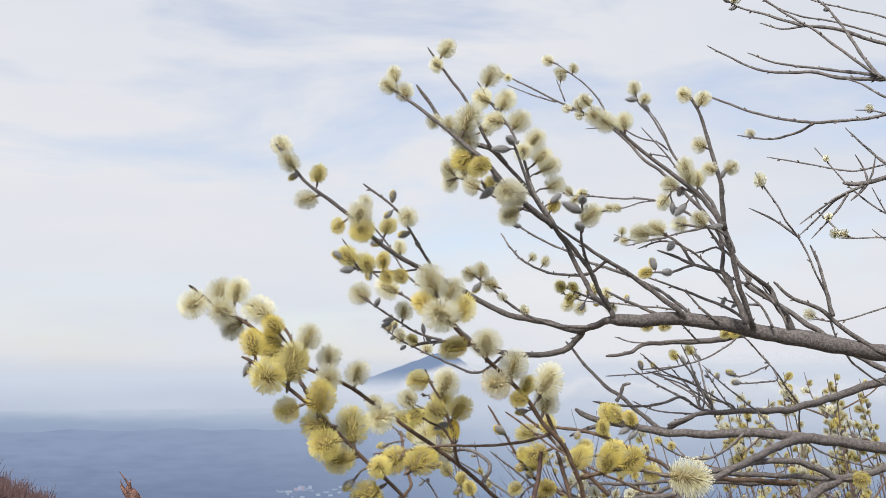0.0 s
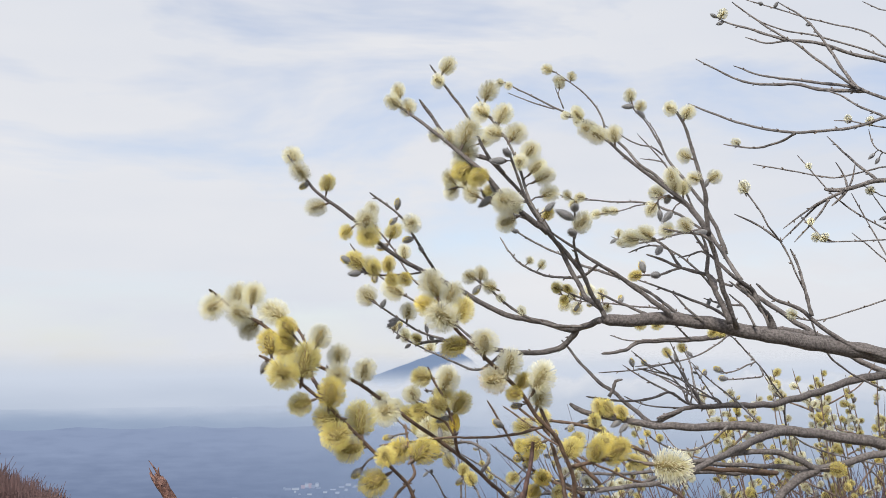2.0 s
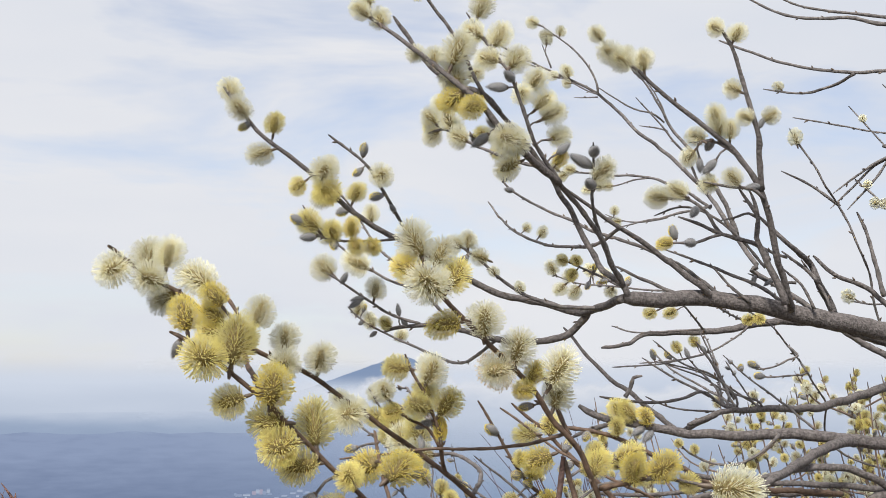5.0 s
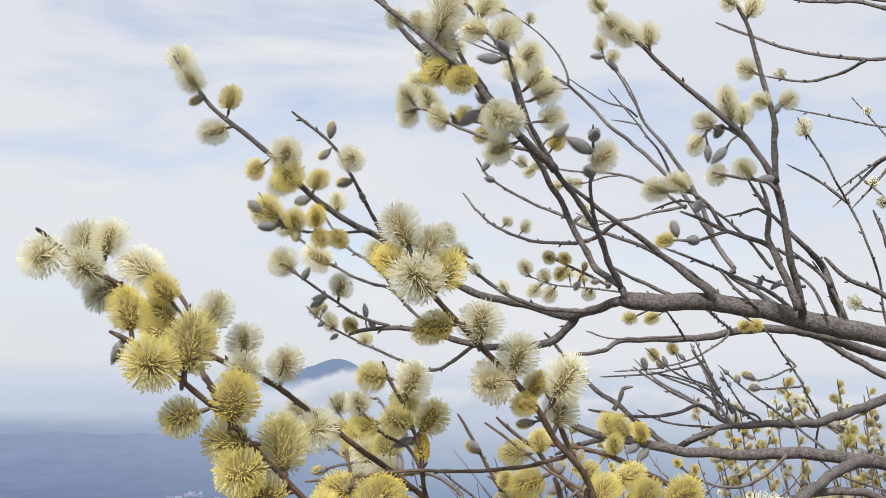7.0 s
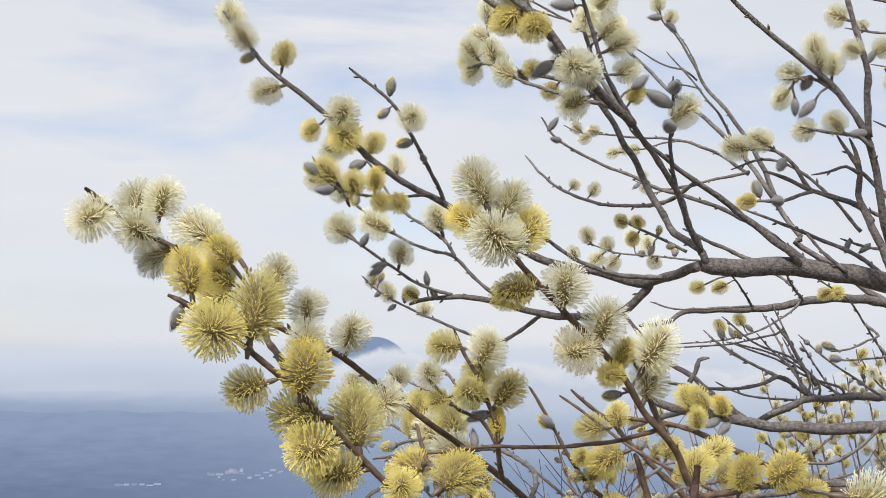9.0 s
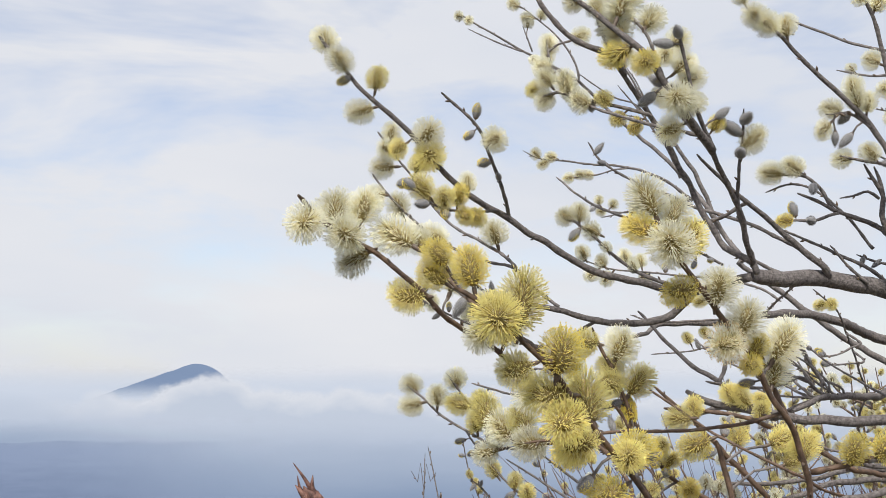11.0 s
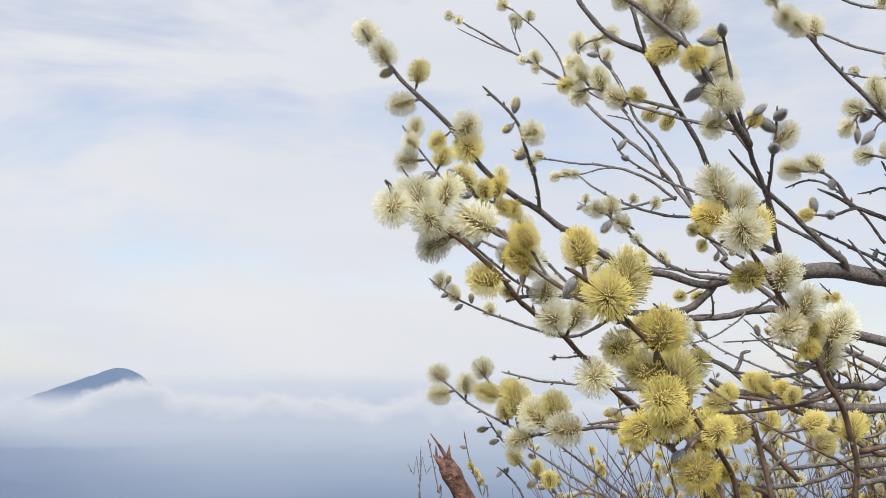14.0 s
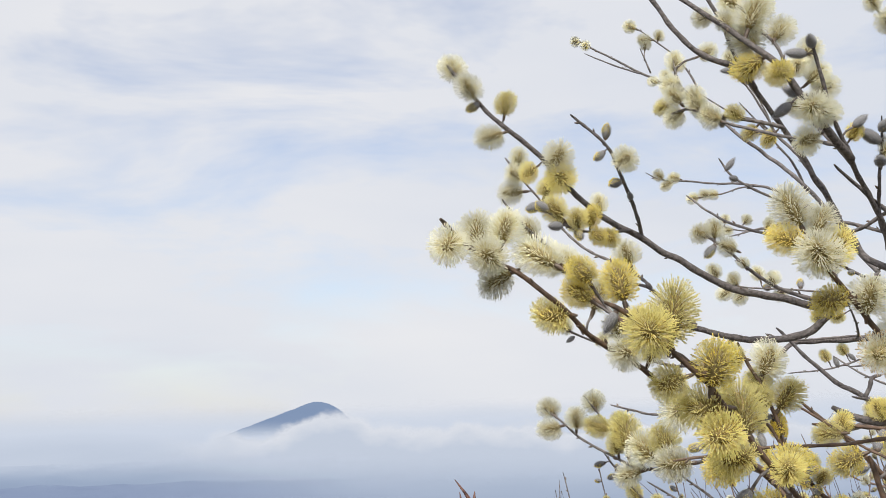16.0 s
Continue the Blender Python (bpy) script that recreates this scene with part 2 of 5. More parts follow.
def catkin_mesh(kind, seed):
    rng = random.Random(seed * 17 + len(kind))
    bm = bmesh.new()
    long_, core, count, reach, thick, grain_r = {
        "pale": (1.12, 0.17, 540, 0.53, 0.0064, 0.0120),
        "cream": (1.18, 0.19, 540, 0.52, 0.0064, 0.0122),
        "faded": (1.18, 0.18, 520, 0.53, 0.0064, 0.0125),
        "yellow": (1.24, 0.23, 550, 0.51, 0.0066, 0.0134),
        "long": (1.9, 0.28, 620, 0.50, 0.008, 0.030),
        "small": (1.1, 0.18, 230, 0.52, 0.015, 0.027),
        "opening": (1.40, 0.36, 330, 0.50, 0.009, 0.027),
        "grey": (1.95, 0.43, 620, 0.5, 0.0065, 0.0),
    }[kind]
    half = long_ / 2
    grey = kind in ("grey", "opening")
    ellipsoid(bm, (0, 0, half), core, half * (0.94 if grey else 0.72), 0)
    lean = rng.uniform(-0.12, 0.12)
    for i in range(count):
        # even spread over the ellipsoid
        z = 1 - 2 * (i + 0.5) / count
        if not grey and z < -0.86:
            continue
        a = i * 2.39996 + rng.uniform(-0.25, 0.25)
        s = math.sqrt(1 - z * z)
        out = Vector((s * math.cos(a), s * math.sin(a), z))
        root = Vector((core * out.x * 0.95, core * out.y * 0.95, half + half * (0.92 if grey else 0.70) * z))
        if kind == "grey":
            tip = root + Vector((out.x * 0.085, out.y * 0.085, 0.15 + 0.06 * z)) * rng.uniform(0.6, 1.3)
            hair(bm, root, tip, Vector((out.x, out.y, 0)) * 0.012, thick, 1)
            continue
        far = reach * rng.uniform(0.82, 1.03)
        tip = Vector((out.x * far, out.y * far, half + max(half, reach) * 1.0 * z * rng.uniform(0.84, 1.07) + 0.06 + 0.05 * rng.random()))
        tip += Vector((lean * z, rng.uniform(-0.02, 0.02), rng.uniform(-0.03, 0.03)))
        if kind == "opening" and (z < -0.25 or math.sin(a + seed) < -0.2):
            tip = root + Vector((out.x * 0.07, out.y * 0.07, 0.10)) * rng.uniform(0.7, 1.3)
            hair(bm, root, tip, Vector((0, 0, 0)), thick, 4)
            continue
        if kind == "opening":
            tip = root + (tip - root) * 0.55
        bend = Vector((rng.uniform(-1, 1), rng.uniform(-1, 1), rng.uniform(-1, 1))) * 0.02
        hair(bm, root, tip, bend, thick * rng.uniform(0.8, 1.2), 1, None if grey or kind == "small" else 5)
        d = (tip - root).normalized()
        grain(bm, tip, (d + Vector((rng.uniform(-1, 1), rng.uniform(-1, 1), rng.uniform(-1, 1))) * 0.5).normalized(), grain_r * rng.uniform(0.75, 1.2), 2)
        if kind in ("yellow", "long", "cream") and rng.random() < 0.65:
            q = root + (tip - root) * rng.uniform(0.45, 0.8) + Vector((rng.uniform(-1, 1), rng.uniform(-1, 1), rng.uniform(-1, 1))) * 0.02
            grain(bm, q, d, grain_r * rng.uniform(0.8, 1.15), 2)
    if not grey and kind != "small":
        # short down between the filaments
        for i in range(110):
            z = 1 - 2 * (i + 0.5) / 110
            a = i * 2.39996 + 1.0
            s = math.sqrt(1 - z * z)
            root = Vector((core * s * math.cos(a), core * s * math.sin(a), half + half * 0.70 * z))
            hair(bm, root, root + Vector((s * math.cos(a) * 0.13, s * math.sin(a) * 0.13, 0.05 + 0.08 * z)) * rng.uniform(0.7, 1.3), Vector((0, 0, 0)), 0.008, 4)
    if kind == "grey":
        # plump below the middle, drawn to a blunt point
        for v in bm.verts:
            t = max(0.0, min(1.0, v.co.z / long_))
            v.co.x *= 1.06 - 0.5 * t * t
            v.co.y *= 1.06 - 0.5 * t * t
    # bud scale that the catkin has burst
    line = [Vector((0, 0, z)) for z in (-0.10, 0.0, 0.12, 0.26)]
    sweep(bm, line, [0.03, 0.055, 0.065 if not grey else 0.24, 0.03 if not grey else 0.17], 8, 3)
    me = bpy.data.meshes.new("catkin")
    bm.to_mesh(me)
    bm.free()
    sets = {
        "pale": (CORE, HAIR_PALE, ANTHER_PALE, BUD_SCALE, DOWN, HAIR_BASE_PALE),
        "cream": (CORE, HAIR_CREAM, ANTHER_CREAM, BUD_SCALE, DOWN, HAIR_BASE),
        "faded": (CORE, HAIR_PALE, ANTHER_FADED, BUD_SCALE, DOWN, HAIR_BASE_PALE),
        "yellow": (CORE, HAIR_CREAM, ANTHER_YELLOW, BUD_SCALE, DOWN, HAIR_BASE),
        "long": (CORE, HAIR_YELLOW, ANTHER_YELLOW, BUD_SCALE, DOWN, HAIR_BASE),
        "small": (CORE, HAIR_PALE, ANTHER_PALE, BUD_SCALE),
        "opening": (SILK_CORE, HAIR_YELLOW, ANTHER_YELLOW, BUD_SCALE, SILK),
        "grey": (SILK_CORE, SILK, SILK, BUD_SCALE),
    }[kind]
    for m in sets:
        me.materials.append(m)
    me.polygons.foreach_set("use_smooth", [True] * len(me.polygons))
    return me


CATKINS = {k: [catkin_mesh(k, s) for s in range(4)] for k in ("pale", "cream", "faded", "yellow", "long", "small", "opening", "grey")}
LENGTH = {"pale": 1.12, "cream": 1.18, "faded": 1.18, "yellow": 1.24, "long": 1.9, "small": 1.1, "opening": 1.40, "grey": 1.95}
LABEL = {"pale": "open cream catkin with long stamens", "cream": "half-open cream catkin with yellow anthers", "faded": "fading catkin with brownish stamens",
         "yellow": "dense bright yellow catkin", "long": "long narrow yellow catkin", "small": "small pale catkin", "opening": "opening catkin, silver fur and yellow anthers", "grey": "closed silver-grey furry catkin bud"}
pick = random.Random(5)


def catkin_on(stem, kind, width, at, foot, along):
    """A catkin whose middle is at the given place and whose foot turns to the stem; a spur carries it where it stands off."""
    at = Vector(at)
    w = width * 0.001
    if kind in ("grey", "opening"):
        w *= 0.57 if kind == "grey" else 0.68
    if kind == "long":
        w *= 0.85
    out = at - foot
    low = foot - along * w * 0.35
    axis = at - low
    if out.length < 0.25 * w:
        axis = along + Vector((pick.uniform(-1, 1), pick.uniform(-1, 1), pick.uniform(-0.5, 1))) * 0.5
    axis.normalize()
    ob = new("catkin_bud" if kind == "grey" else "catkin", CATKINS[kind][pick.randrange(4)])
    turn = axis.to_track_quat("Z", "Y").to_matrix().to_4x4() @ Matrix.Rotation(pick.uniform(0, 6.28), 4, "Z")
    w2 = w * pick.uniform(0.94, 1.06)
    root = at - axis * LENGTH[kind] / 2 * w2
    ob.matrix_world = Matrix.Translation(root) @ turn @ Matrix.Diagonal((w2, w2, w2 * pick.uniform(0.86, 1.1), 1))
    ob.parent = stem
    if (root - low).length > 0.0035 and out.length > 0.25 * w:
        bm = bmesh.new()
        knee = (root + low) / 2 + along * (root - low).length * 0.12
        thick = min(0.0011, 0.0006 + (root - low).length * 0.02)
        sweep(bm, [low, knee, root + axis * 0.1 * w], [thick * 1.2, thick, thick * 1.1], 6, 0, 0.1)
        finish("spur", bm, [BARK_TWIG], stem)
    return tagged(ob, LABEL[kind])


def catkins(stem, kind, width, *places):
    line = ob_lines[stem.name]
    for p in places:
        i = min(range(1, len(line) - 1), key=lambda k: (line[k] - Vector(p)).length_squared)
        catkin_on(stem, kind, width, p, line[i], (line[i - 1] - line[i + 1]).normalized())


# ---- the willow, shoot by shoot, each from its tip inward ----
b = shoot([(-.216, 1.126, 1.704), (-.198, 1.140, 1.689), (-.165, 1.137, 1.670), (-.139, 1.140, 1.650), (-.111, 1.160, 1.629), (-.074, 1.190, 1.612), (-.035, 1.215, 1.583), (.003, 1.235, 1.556), (.035, 1.250, 1.531), (.059, 1.260, 1.511), (.168, 1.317, 1.409), (.626, 1.420, 1.000), (1.030, 1.500, .632)], 0.0015, 0.0036)
catkins(b, "pale", 26, (-.210, 1.126, 1.688), (-.185, 1.128, 1.680), (-.108, 1.156, 1.656), (-.090, 1.171, 1.638), (-.064, 1.184, 1.621))
catkins(b, "pale", 28, (-.190, 1.144, 1.699))
catkins(b, "pale", 25, (-.176, 1.143, 1.667), (-.089, 1.161, 1.619))
catkins(b, "pale", 23, (-.173, 1.134, 1.698))
catkins(b, "pale", 29, (-.042, 1.202, 1.580))
catkins(b, "cream", 26, (-.142, 1.147, 1.643))
b = shoot([(-.138, 1.130, 1.675), (-.126, 1.125, 1.663), (-.117, 1.115, 1.647), (-.104, 1.050, 1.619), (-.095, 1.020, 1.607), (-.087, 1.000, 1.596)], 0.0012, 0.0018)
catkins(b, "pale", 29, (-.150, 1.134, 1.680))
catkins(b, "yellow", 20, (-.133, 1.092, 1.665), (-.134, 1.098, 1.652))
catkins(b, "cream", 15, (-.105, 1.068, 1.633))
b = shoot([(-.144, .990, 1.635), (-.133, .990, 1.629), (-.110, .997, 1.612), (-.086, 1.005, 1.592), (-.065, 1.018, 1.570), (-.040, 1.033, 1.544), (-.020, 1.045, 1.524), (.078, 1.111, 1.414), (.618, 1.420, 1.000), (1.030, 1.500, .616)], 0.0014, 0.0032)
catkins(b, "yellow", 22, (-.135, .990, 1.645))
catkins(b, "cream", 29, (-.122, .983, 1.619), (-.057, 1.031, 1.574))
catkins(b, "cream", 28, (-.105, .998, 1.626), (-.077, 1.009, 1.564))
catkins(b, "grey", 12, (-.140, .993, 1.625))
catkins(b, "yellow", 26, (-.081, 1.002, 1.602))
catkins(b, "cream", 23, (-.108, 1.000, 1.592))
catkins(b, "cream", 26, (-.085, 1.015, 1.579))
catkins(b, "cream", 24, (-.064, 1.024, 1.551))
catkins(b, "yellow", 29, (-.045, 1.035, 1.520))
catkins(b, "opening", 14, (-.060, 1.029, 1.529))
catkins(b, "cream", 21, (-.034, 1.028, 1.544))
b = shoot([(-.022, 1.200, 1.567), (-.018, 1.160, 1.552), (-.013, 1.120, 1.539), (-.010, 1.100, 1.526), (.029, 1.022, 1.429), (.619, 1.420, 1.000), (1.030, 1.500, .618)], 0.0012, 0.0022)
catkins(b, "yellow", 28, (-.027, 1.158, 1.542), (-.001, 1.110, 1.544))
catkins(b, "opening", 13, (-.039, 1.180, 1.554))
catkins(b, "opening", 12, (.012, 1.110, 1.540))
b = shoot([(.002, 1.200, 1.627), (.008, 1.200, 1.612), (.017, 1.200, 1.598), (.023, 1.200, 1.583), (.030, 1.200, 1.560), (.033, 1.215, 1.536), (.041, 1.252, 1.526)], 0.001, 0.0018)
catkins(b, "cream", 22, (-.004, 1.198, 1.616), (.018, 1.208, 1.599))
catkins(b, "pale", 28, (.023, 1.198, 1.614))
catkins(b, "cream", 24, (.013, 1.193, 1.586))
catkins(b, "cream", 25, (.035, 1.198, 1.588))
catkins(b, "long", 14, (.030, 1.202, 1.567))
catkins(b, "grey", 14, (.018, 1.202, 1.572))
b = shoot([(-.016, 1.200, 1.604), (-.010, 1.200, 1.591), (.006, 1.200, 1.576), (.019, 1.200, 1.570), (.030, 1.200, 1.553)], 0.0008, 0.0012)
catkins(b, "pale", 20, (-.014, 1.194, 1.598))
catkins(b, "cream", 16, (-.008, 1.198, 1.582))
b = shoot([(-.049, 1.200, 1.545), (-.013, 1.200, 1.549), (.019, 1.195, 1.553), (.057, 1.190, 1.553), (.089, 1.170, 1.557), (.107, 1.155, 1.562), (.122, 1.149, 1.567)], 0.0009, 0.0014)
catkins(b, "grey", 11, (.015, 1.198, 1.558))
b = shoot([(.010, 1.103, 1.691), (.021, 1.100, 1.676), (.034, 1.100, 1.659), (.055, 1.112, 1.639), (.078, 1.125, 1.618), (.097, 1.135, 1.599), (.115, 1.145, 1.574), (.135, 1.155, 1.551), (.148, 1.165, 1.522), (.215, 1.220, 1.387), (.635, 1.420, 1.000), (1.030, 1.500, .650)], 0.0016, 0.0046)
catkins(b, "pale", 28, (.009, 1.102, 1.704))
catkins(b, "pale", 22, (.026, 1.102, 1.695))
catkins(b, "yellow", 21, (.004, 1.102, 1.685))
catkins(b, "pale", 33, (.020, 1.089, 1.672))
catkins(b, "cream", 23, (.037, 1.102, 1.679), (.148, 1.168, 1.542))
catkins(b, "yellow", 22, (.032, 1.103, 1.646))
catkins(b, "pale", 31, (.059, 1.108, 1.649), (.115, 1.132, 1.613))
catkins(b, "pale", 30, (.084, 1.123, 1.628))
catkins(b, "faded", 28, (.068, 1.118, 1.613))
catkins(b, "yellow", 17, (.097, 1.134, 1.611), (.090, 1.128, 1.599))
catkins(b, "pale", 26, (.116, 1.146, 1.595))
catkins(b, "opening", 12, (.092, 1.140, 1.587))
b = shoot([(.099, 1.140, 1.620), (.109, 1.150, 1.604), (.117, 1.150, 1.584), (.125, 1.150, 1.565)], 0.001, 0.0018)
b = shoot([(.198, 1.140, 1.539), (.181, 1.140, 1.535), (.167, 1.150, 1.530), (.150, 1.163, 1.525)], 0.0012, 0.0022)
catkins(b, "yellow", 25, (.192, 1.132, 1.543))
catkins(b, "yellow", 22, (.171, 1.142, 1.540))
catkins(b, "pale", 37, (.239, 1.122, 1.528))
catkins(b, "cream", 18, (.211, 1.138, 1.531))
b = shoot([(.086, 1.308, 1.583), (.107, 1.300, 1.568), (.128, 1.290, 1.551), (.146, 1.280, 1.540), (.187, 1.270, 1.519), (.218, 1.280, 1.505), (.343, 1.334, 1.429), (.642, 1.420, 1.000), (1.030, 1.500, .664)], 0.001, 0.0022)
catkins(b, "cream", 21, (.110, 1.302, 1.560))
catkins(b, "yellow", 26, (.118, 1.290, 1.539))
catkins(b, "opening", 16, (.142, 1.288, 1.552))
b = branch([(-.177, 1.414, 1.895), (-.143, 1.408, 1.851), (-.099, 1.420, 1.817), (-.062, 1.440, 1.785), (-.033, 1.455, 1.764), (-.003, 1.465, 1.750), (.023, 1.470, 1.736), (.092, 1.475, 1.699), (.141, 1.470, 1.687), (.178, 1.460, 1.678), (.195, 1.410, 1.680), (.207, 1.368, 1.684)], 0.0014, 0.0042)
catkins(b, "pale", 25, (-.171, 1.420, 1.893), (-.158, 1.404, 1.869), (-.137, 1.412, 1.829))
catkins(b, "opening", 16, (-.154, 1.408, 1.855))
catkins(b, "cream", 22, (-.126, 1.406, 1.856))
catkins(b, "pale", 29, (-.078, 1.418, 1.811))
catkins(b, "cream", 30, (-.075, 1.423, 1.793))
catkins(b, "cream", 20, (-.104, 1.424, 1.798))
catkins(b, "pale", 19, (-.032, 1.458, 1.774))
b = twig([(-.072, 1.385, 1.842), (-.055, 1.390, 1.830), (-.034, 1.400, 1.814), (-.019, 1.420, 1.792), (-.003, 1.440, 1.767), (.008, 1.465, 1.749), (.010, 1.467, 1.743)], 0.0011, 0.0018)
catkins(b, "opening", 15, (-.038, 1.394, 1.829), (-.044, 1.400, 1.808))
catkins(b, "pale", 25, (-.021, 1.398, 1.805))
catkins(b, "opening", 17, (-.026, 1.416, 1.787))
catkins(b, "grey", 12, (-.010, 1.428, 1.777))
b = twig([(-.109, 1.550, 1.798), (-.104, 1.550, 1.791), (-.089, 1.550, 1.773), (-.062, 1.550, 1.748), (-.036, 1.540, 1.728), (-.010, 1.520, 1.712), (.019, 1.490, 1.700), (.040, 1.480, 1.679), (.059, 1.470, 1.662)], 0.0009, 0.0016)
catkins(b, "pale", 23, (-.106, 1.548, 1.776))
catkins(b, "pale", 25, (-.081, 1.556, 1.767))
catkins(b, "pale", 30, (-.047, 1.534, 1.732))
b = twig([(-.085, 1.385, 1.745), (-.061, 1.410, 1.742), (-.033, 1.440, 1.746), (-.003, 1.460, 1.750), (.000, 1.466, 1.749)], 0.0009, 0.0014)
catkins(b, "cream", 24, (-.088, 1.388, 1.757))
catkins(b, "opening", 17, (-.101, 1.382, 1.759))
catkins(b, "grey", 18, (-.090, 1.381, 1.742))
catkins(b, "cream", 22, (-.067, 1.398, 1.749))
catkins(b, "yellow", 19, (-.050, 1.414, 1.754), (-.046, 1.412, 1.738), (-.030, 1.430, 1.739))
catkins(b, "opening", 16, (-.066, 1.398, 1.738))
b = twig([(-.097, 1.600, 1.852), (-.091, 1.600, 1.844), (-.072, 1.600, 1.820), (-.053, 1.600, 1.797), (-.040, 1.590, 1.774), (-.021, 1.560, 1.747), (.010, 1.520, 1.721), (.020, 1.480, 1.699)], 0.0009, 0.0016)
catkins(b, "pale", 22, (-.083, 1.598, 1.850))
catkins(b, "pale", 24, (-.088, 1.594, 1.833))
catkins(b, "pale", 29, (-.090, 1.601, 1.815), (.007, 1.514, 1.737))
catkins(b, "cream", 25, (-.053, 1.598, 1.819))
catkins(b, "opening", 20, (-.068, 1.602, 1.799))
b = branch([(-.019, 1.485, 1.657), (-.009, 1.485, 1.661), (.018, 1.480, 1.664), (.057, 1.470, 1.660), (.096, 1.470, 1.649), (.140, 1.470, 1.647), (.169, 1.465, 1.655), (.187, 1.455, 1.675), (.182, 1.448, 1.678)], 0.0016, 0.004)
catkins(b, "cream", 16, (-.017, 1.483, 1.666))
catkins(b, "grey", 12, (.002, 1.478, 1.667), (-.004, 1.480, 1.679))
b = twig([(-.077, 1.450, 1.716), (-.063, 1.450, 1.707), (-.036, 1.460, 1.689), (-.012, 1.470, 1.675), (.018, 1.480, 1.666)], 0.0009, 0.0015)
catkins(b, "pale", 30, (-.079, 1.456, 1.720))
catkins(b, "grey", 14, (-.058, 1.448, 1.710), (-.045, 1.458, 1.689), (-.048, 1.457, 1.684))
catkins(b, "pale", 23, (-.027, 1.458, 1.699))
b = limb([(.207, 1.368, 1.684), (.237, 1.375, 1.683), (.285, 1.395, 1.687), (.329, 1.400, 1.682), (.371, 1.400, 1.675), (.438, 1.410, 1.662), (.577, 1.440, 1.639), (.723, 1.465, 1.599), (1.080, 1.500, 1.482)], 0.0068, 0.0140)
b = branch([(.003, 1.340, 1.990), (.024, 1.340, 1.960), (.043, 1.342, 1.935), (.059, 1.346, 1.907), (.072, 1.355, 1.882), (.092, 1.370, 1.862), (.115, 1.385, 1.839), (.145, 1.395, 1.801), (.168, 1.400, 1.762), (.189, 1.390, 1.718), (.208, 1.366, 1.694), (.211, 1.369, 1.684)], 0.0011, 0.0031)
catkins(b, "pale", 22, (.023, 1.338, 1.986))
catkins(b, "pale", 19, (.013, 1.332, 1.968))
b = branch([(-.037, 1.270, 1.927), (-.006, 1.260, 1.903), (.020, 1.250, 1.880), (.047, 1.240, 1.855), (.067, 1.240, 1.836), (.091, 1.250, 1.811), (.116, 1.270, 1.793), (.137, 1.288, 1.780)], 0.0012, 0.0036)
catkins(b, "pale", 19, (-.032, 1.268, 1.939), (-.036, 1.262, 1.925), (.026, 1.252, 1.882), (.082, 1.252, 1.814))
catkins(b, "pale", 21, (-.021, 1.270, 1.921))
catkins(b, "pale", 18, (.010, 1.261, 1.888))
catkins(b, "pale", 30, (.045, 1.244, 1.884), (.044, 1.255, 1.867), (.087, 1.238, 1.809))
catkins(b, "yellow", 23, (.044, 1.249, 1.846), (.058, 1.230, 1.834))
catkins(b, "pale", 24, (.096, 1.242, 1.807), (.090, 1.260, 1.789))
catkins(b, "grey", 18, (.076, 1.252, 1.826), (.065, 1.248, 1.809))
b = twig([(.024, 1.400, 1.847), (.040, 1.395, 1.850), (.056, 1.385, 1.839), (.081, 1.350, 1.820), (.101, 1.320, 1.806), (.130, 1.281, 1.789)], 0.001, 0.0016)
catkins(b, "pale", 22, (.026, 1.395, 1.862), (.044, 1.393, 1.858), (.029, 1.406, 1.846))
catkins(b, "pale", 23, (.053, 1.379, 1.839))
b = branch([(.090, 1.245, 1.870), (.103, 1.255, 1.836), (.116, 1.268, 1.808), (.135, 1.285, 1.783), (.155, 1.310, 1.765), (.179, 1.330, 1.739), (.194, 1.350, 1.712), (.208, 1.366, 1.693)], 0.0011, 0.0027)
catkins(b, "grey", 18, (.089, 1.240, 1.864), (.080, 1.249, 1.856))
catkins(b, "grey", 16, (.140, 1.271, 1.808))
catkins(b, "yellow", 15, (.137, 1.278, 1.800))
b = twig([(.059, 1.350, 1.953), (.075, 1.345, 1.926), (.090, 1.340, 1.905), (.099, 1.330, 1.887), (.111, 1.330, 1.855), (.120, 1.320, 1.822), (.142, 1.294, 1.776)], 0.0009, 0.0018)
catkins(b, "pale", 25, (.073, 1.348, 1.957), (.064, 1.343, 1.932), (.089, 1.343, 1.927))
catkins(b, "pale", 24, (.079, 1.338, 1.905))
catkins(b, "pale", 29, (.105, 1.338, 1.905))
catkins(b, "pale", 24, (.121, 1.318, 1.880), (.128, 1.323, 1.861))
catkins(b, "pale", 22, (.108, 1.313, 1.866), (.135, 1.328, 1.850), (.143, 1.338, 1.832))
b = twig([(.169, 1.294, 1.818), (.170, 1.300, 1.794), (.170, 1.310, 1.765), (.183, 1.340, 1.737), (.187, 1.340, 1.725)], 0.0009, 0.0018)
catkins(b, "grey", 21, (.169, 1.288, 1.809), (.159, 1.296, 1.801), (.166, 1.296, 1.781))
catkins(b, "pale", 23, (.176, 1.298, 1.791))
b = branch([(.178, 1.315, 1.923), (.191, 1.313, 1.905), (.219, 1.310, 1.883), (.247, 1.315, 1.859), (.278, 1.320, 1.837), (.307, 1.325, 1.813), (.329, 1.330, 1.782), (.344, 1.345, 1.743), (.356, 1.360, 1.706), (.368, 1.375, 1.682), (.379, 1.401, 1.673)], 0.0012, 0.0035)
catkins(b, "pale", 17, (.177, 1.309, 1.920))
catkins(b, "pale", 23, (.189, 1.306, 1.902), (.199, 1.304, 1.895))
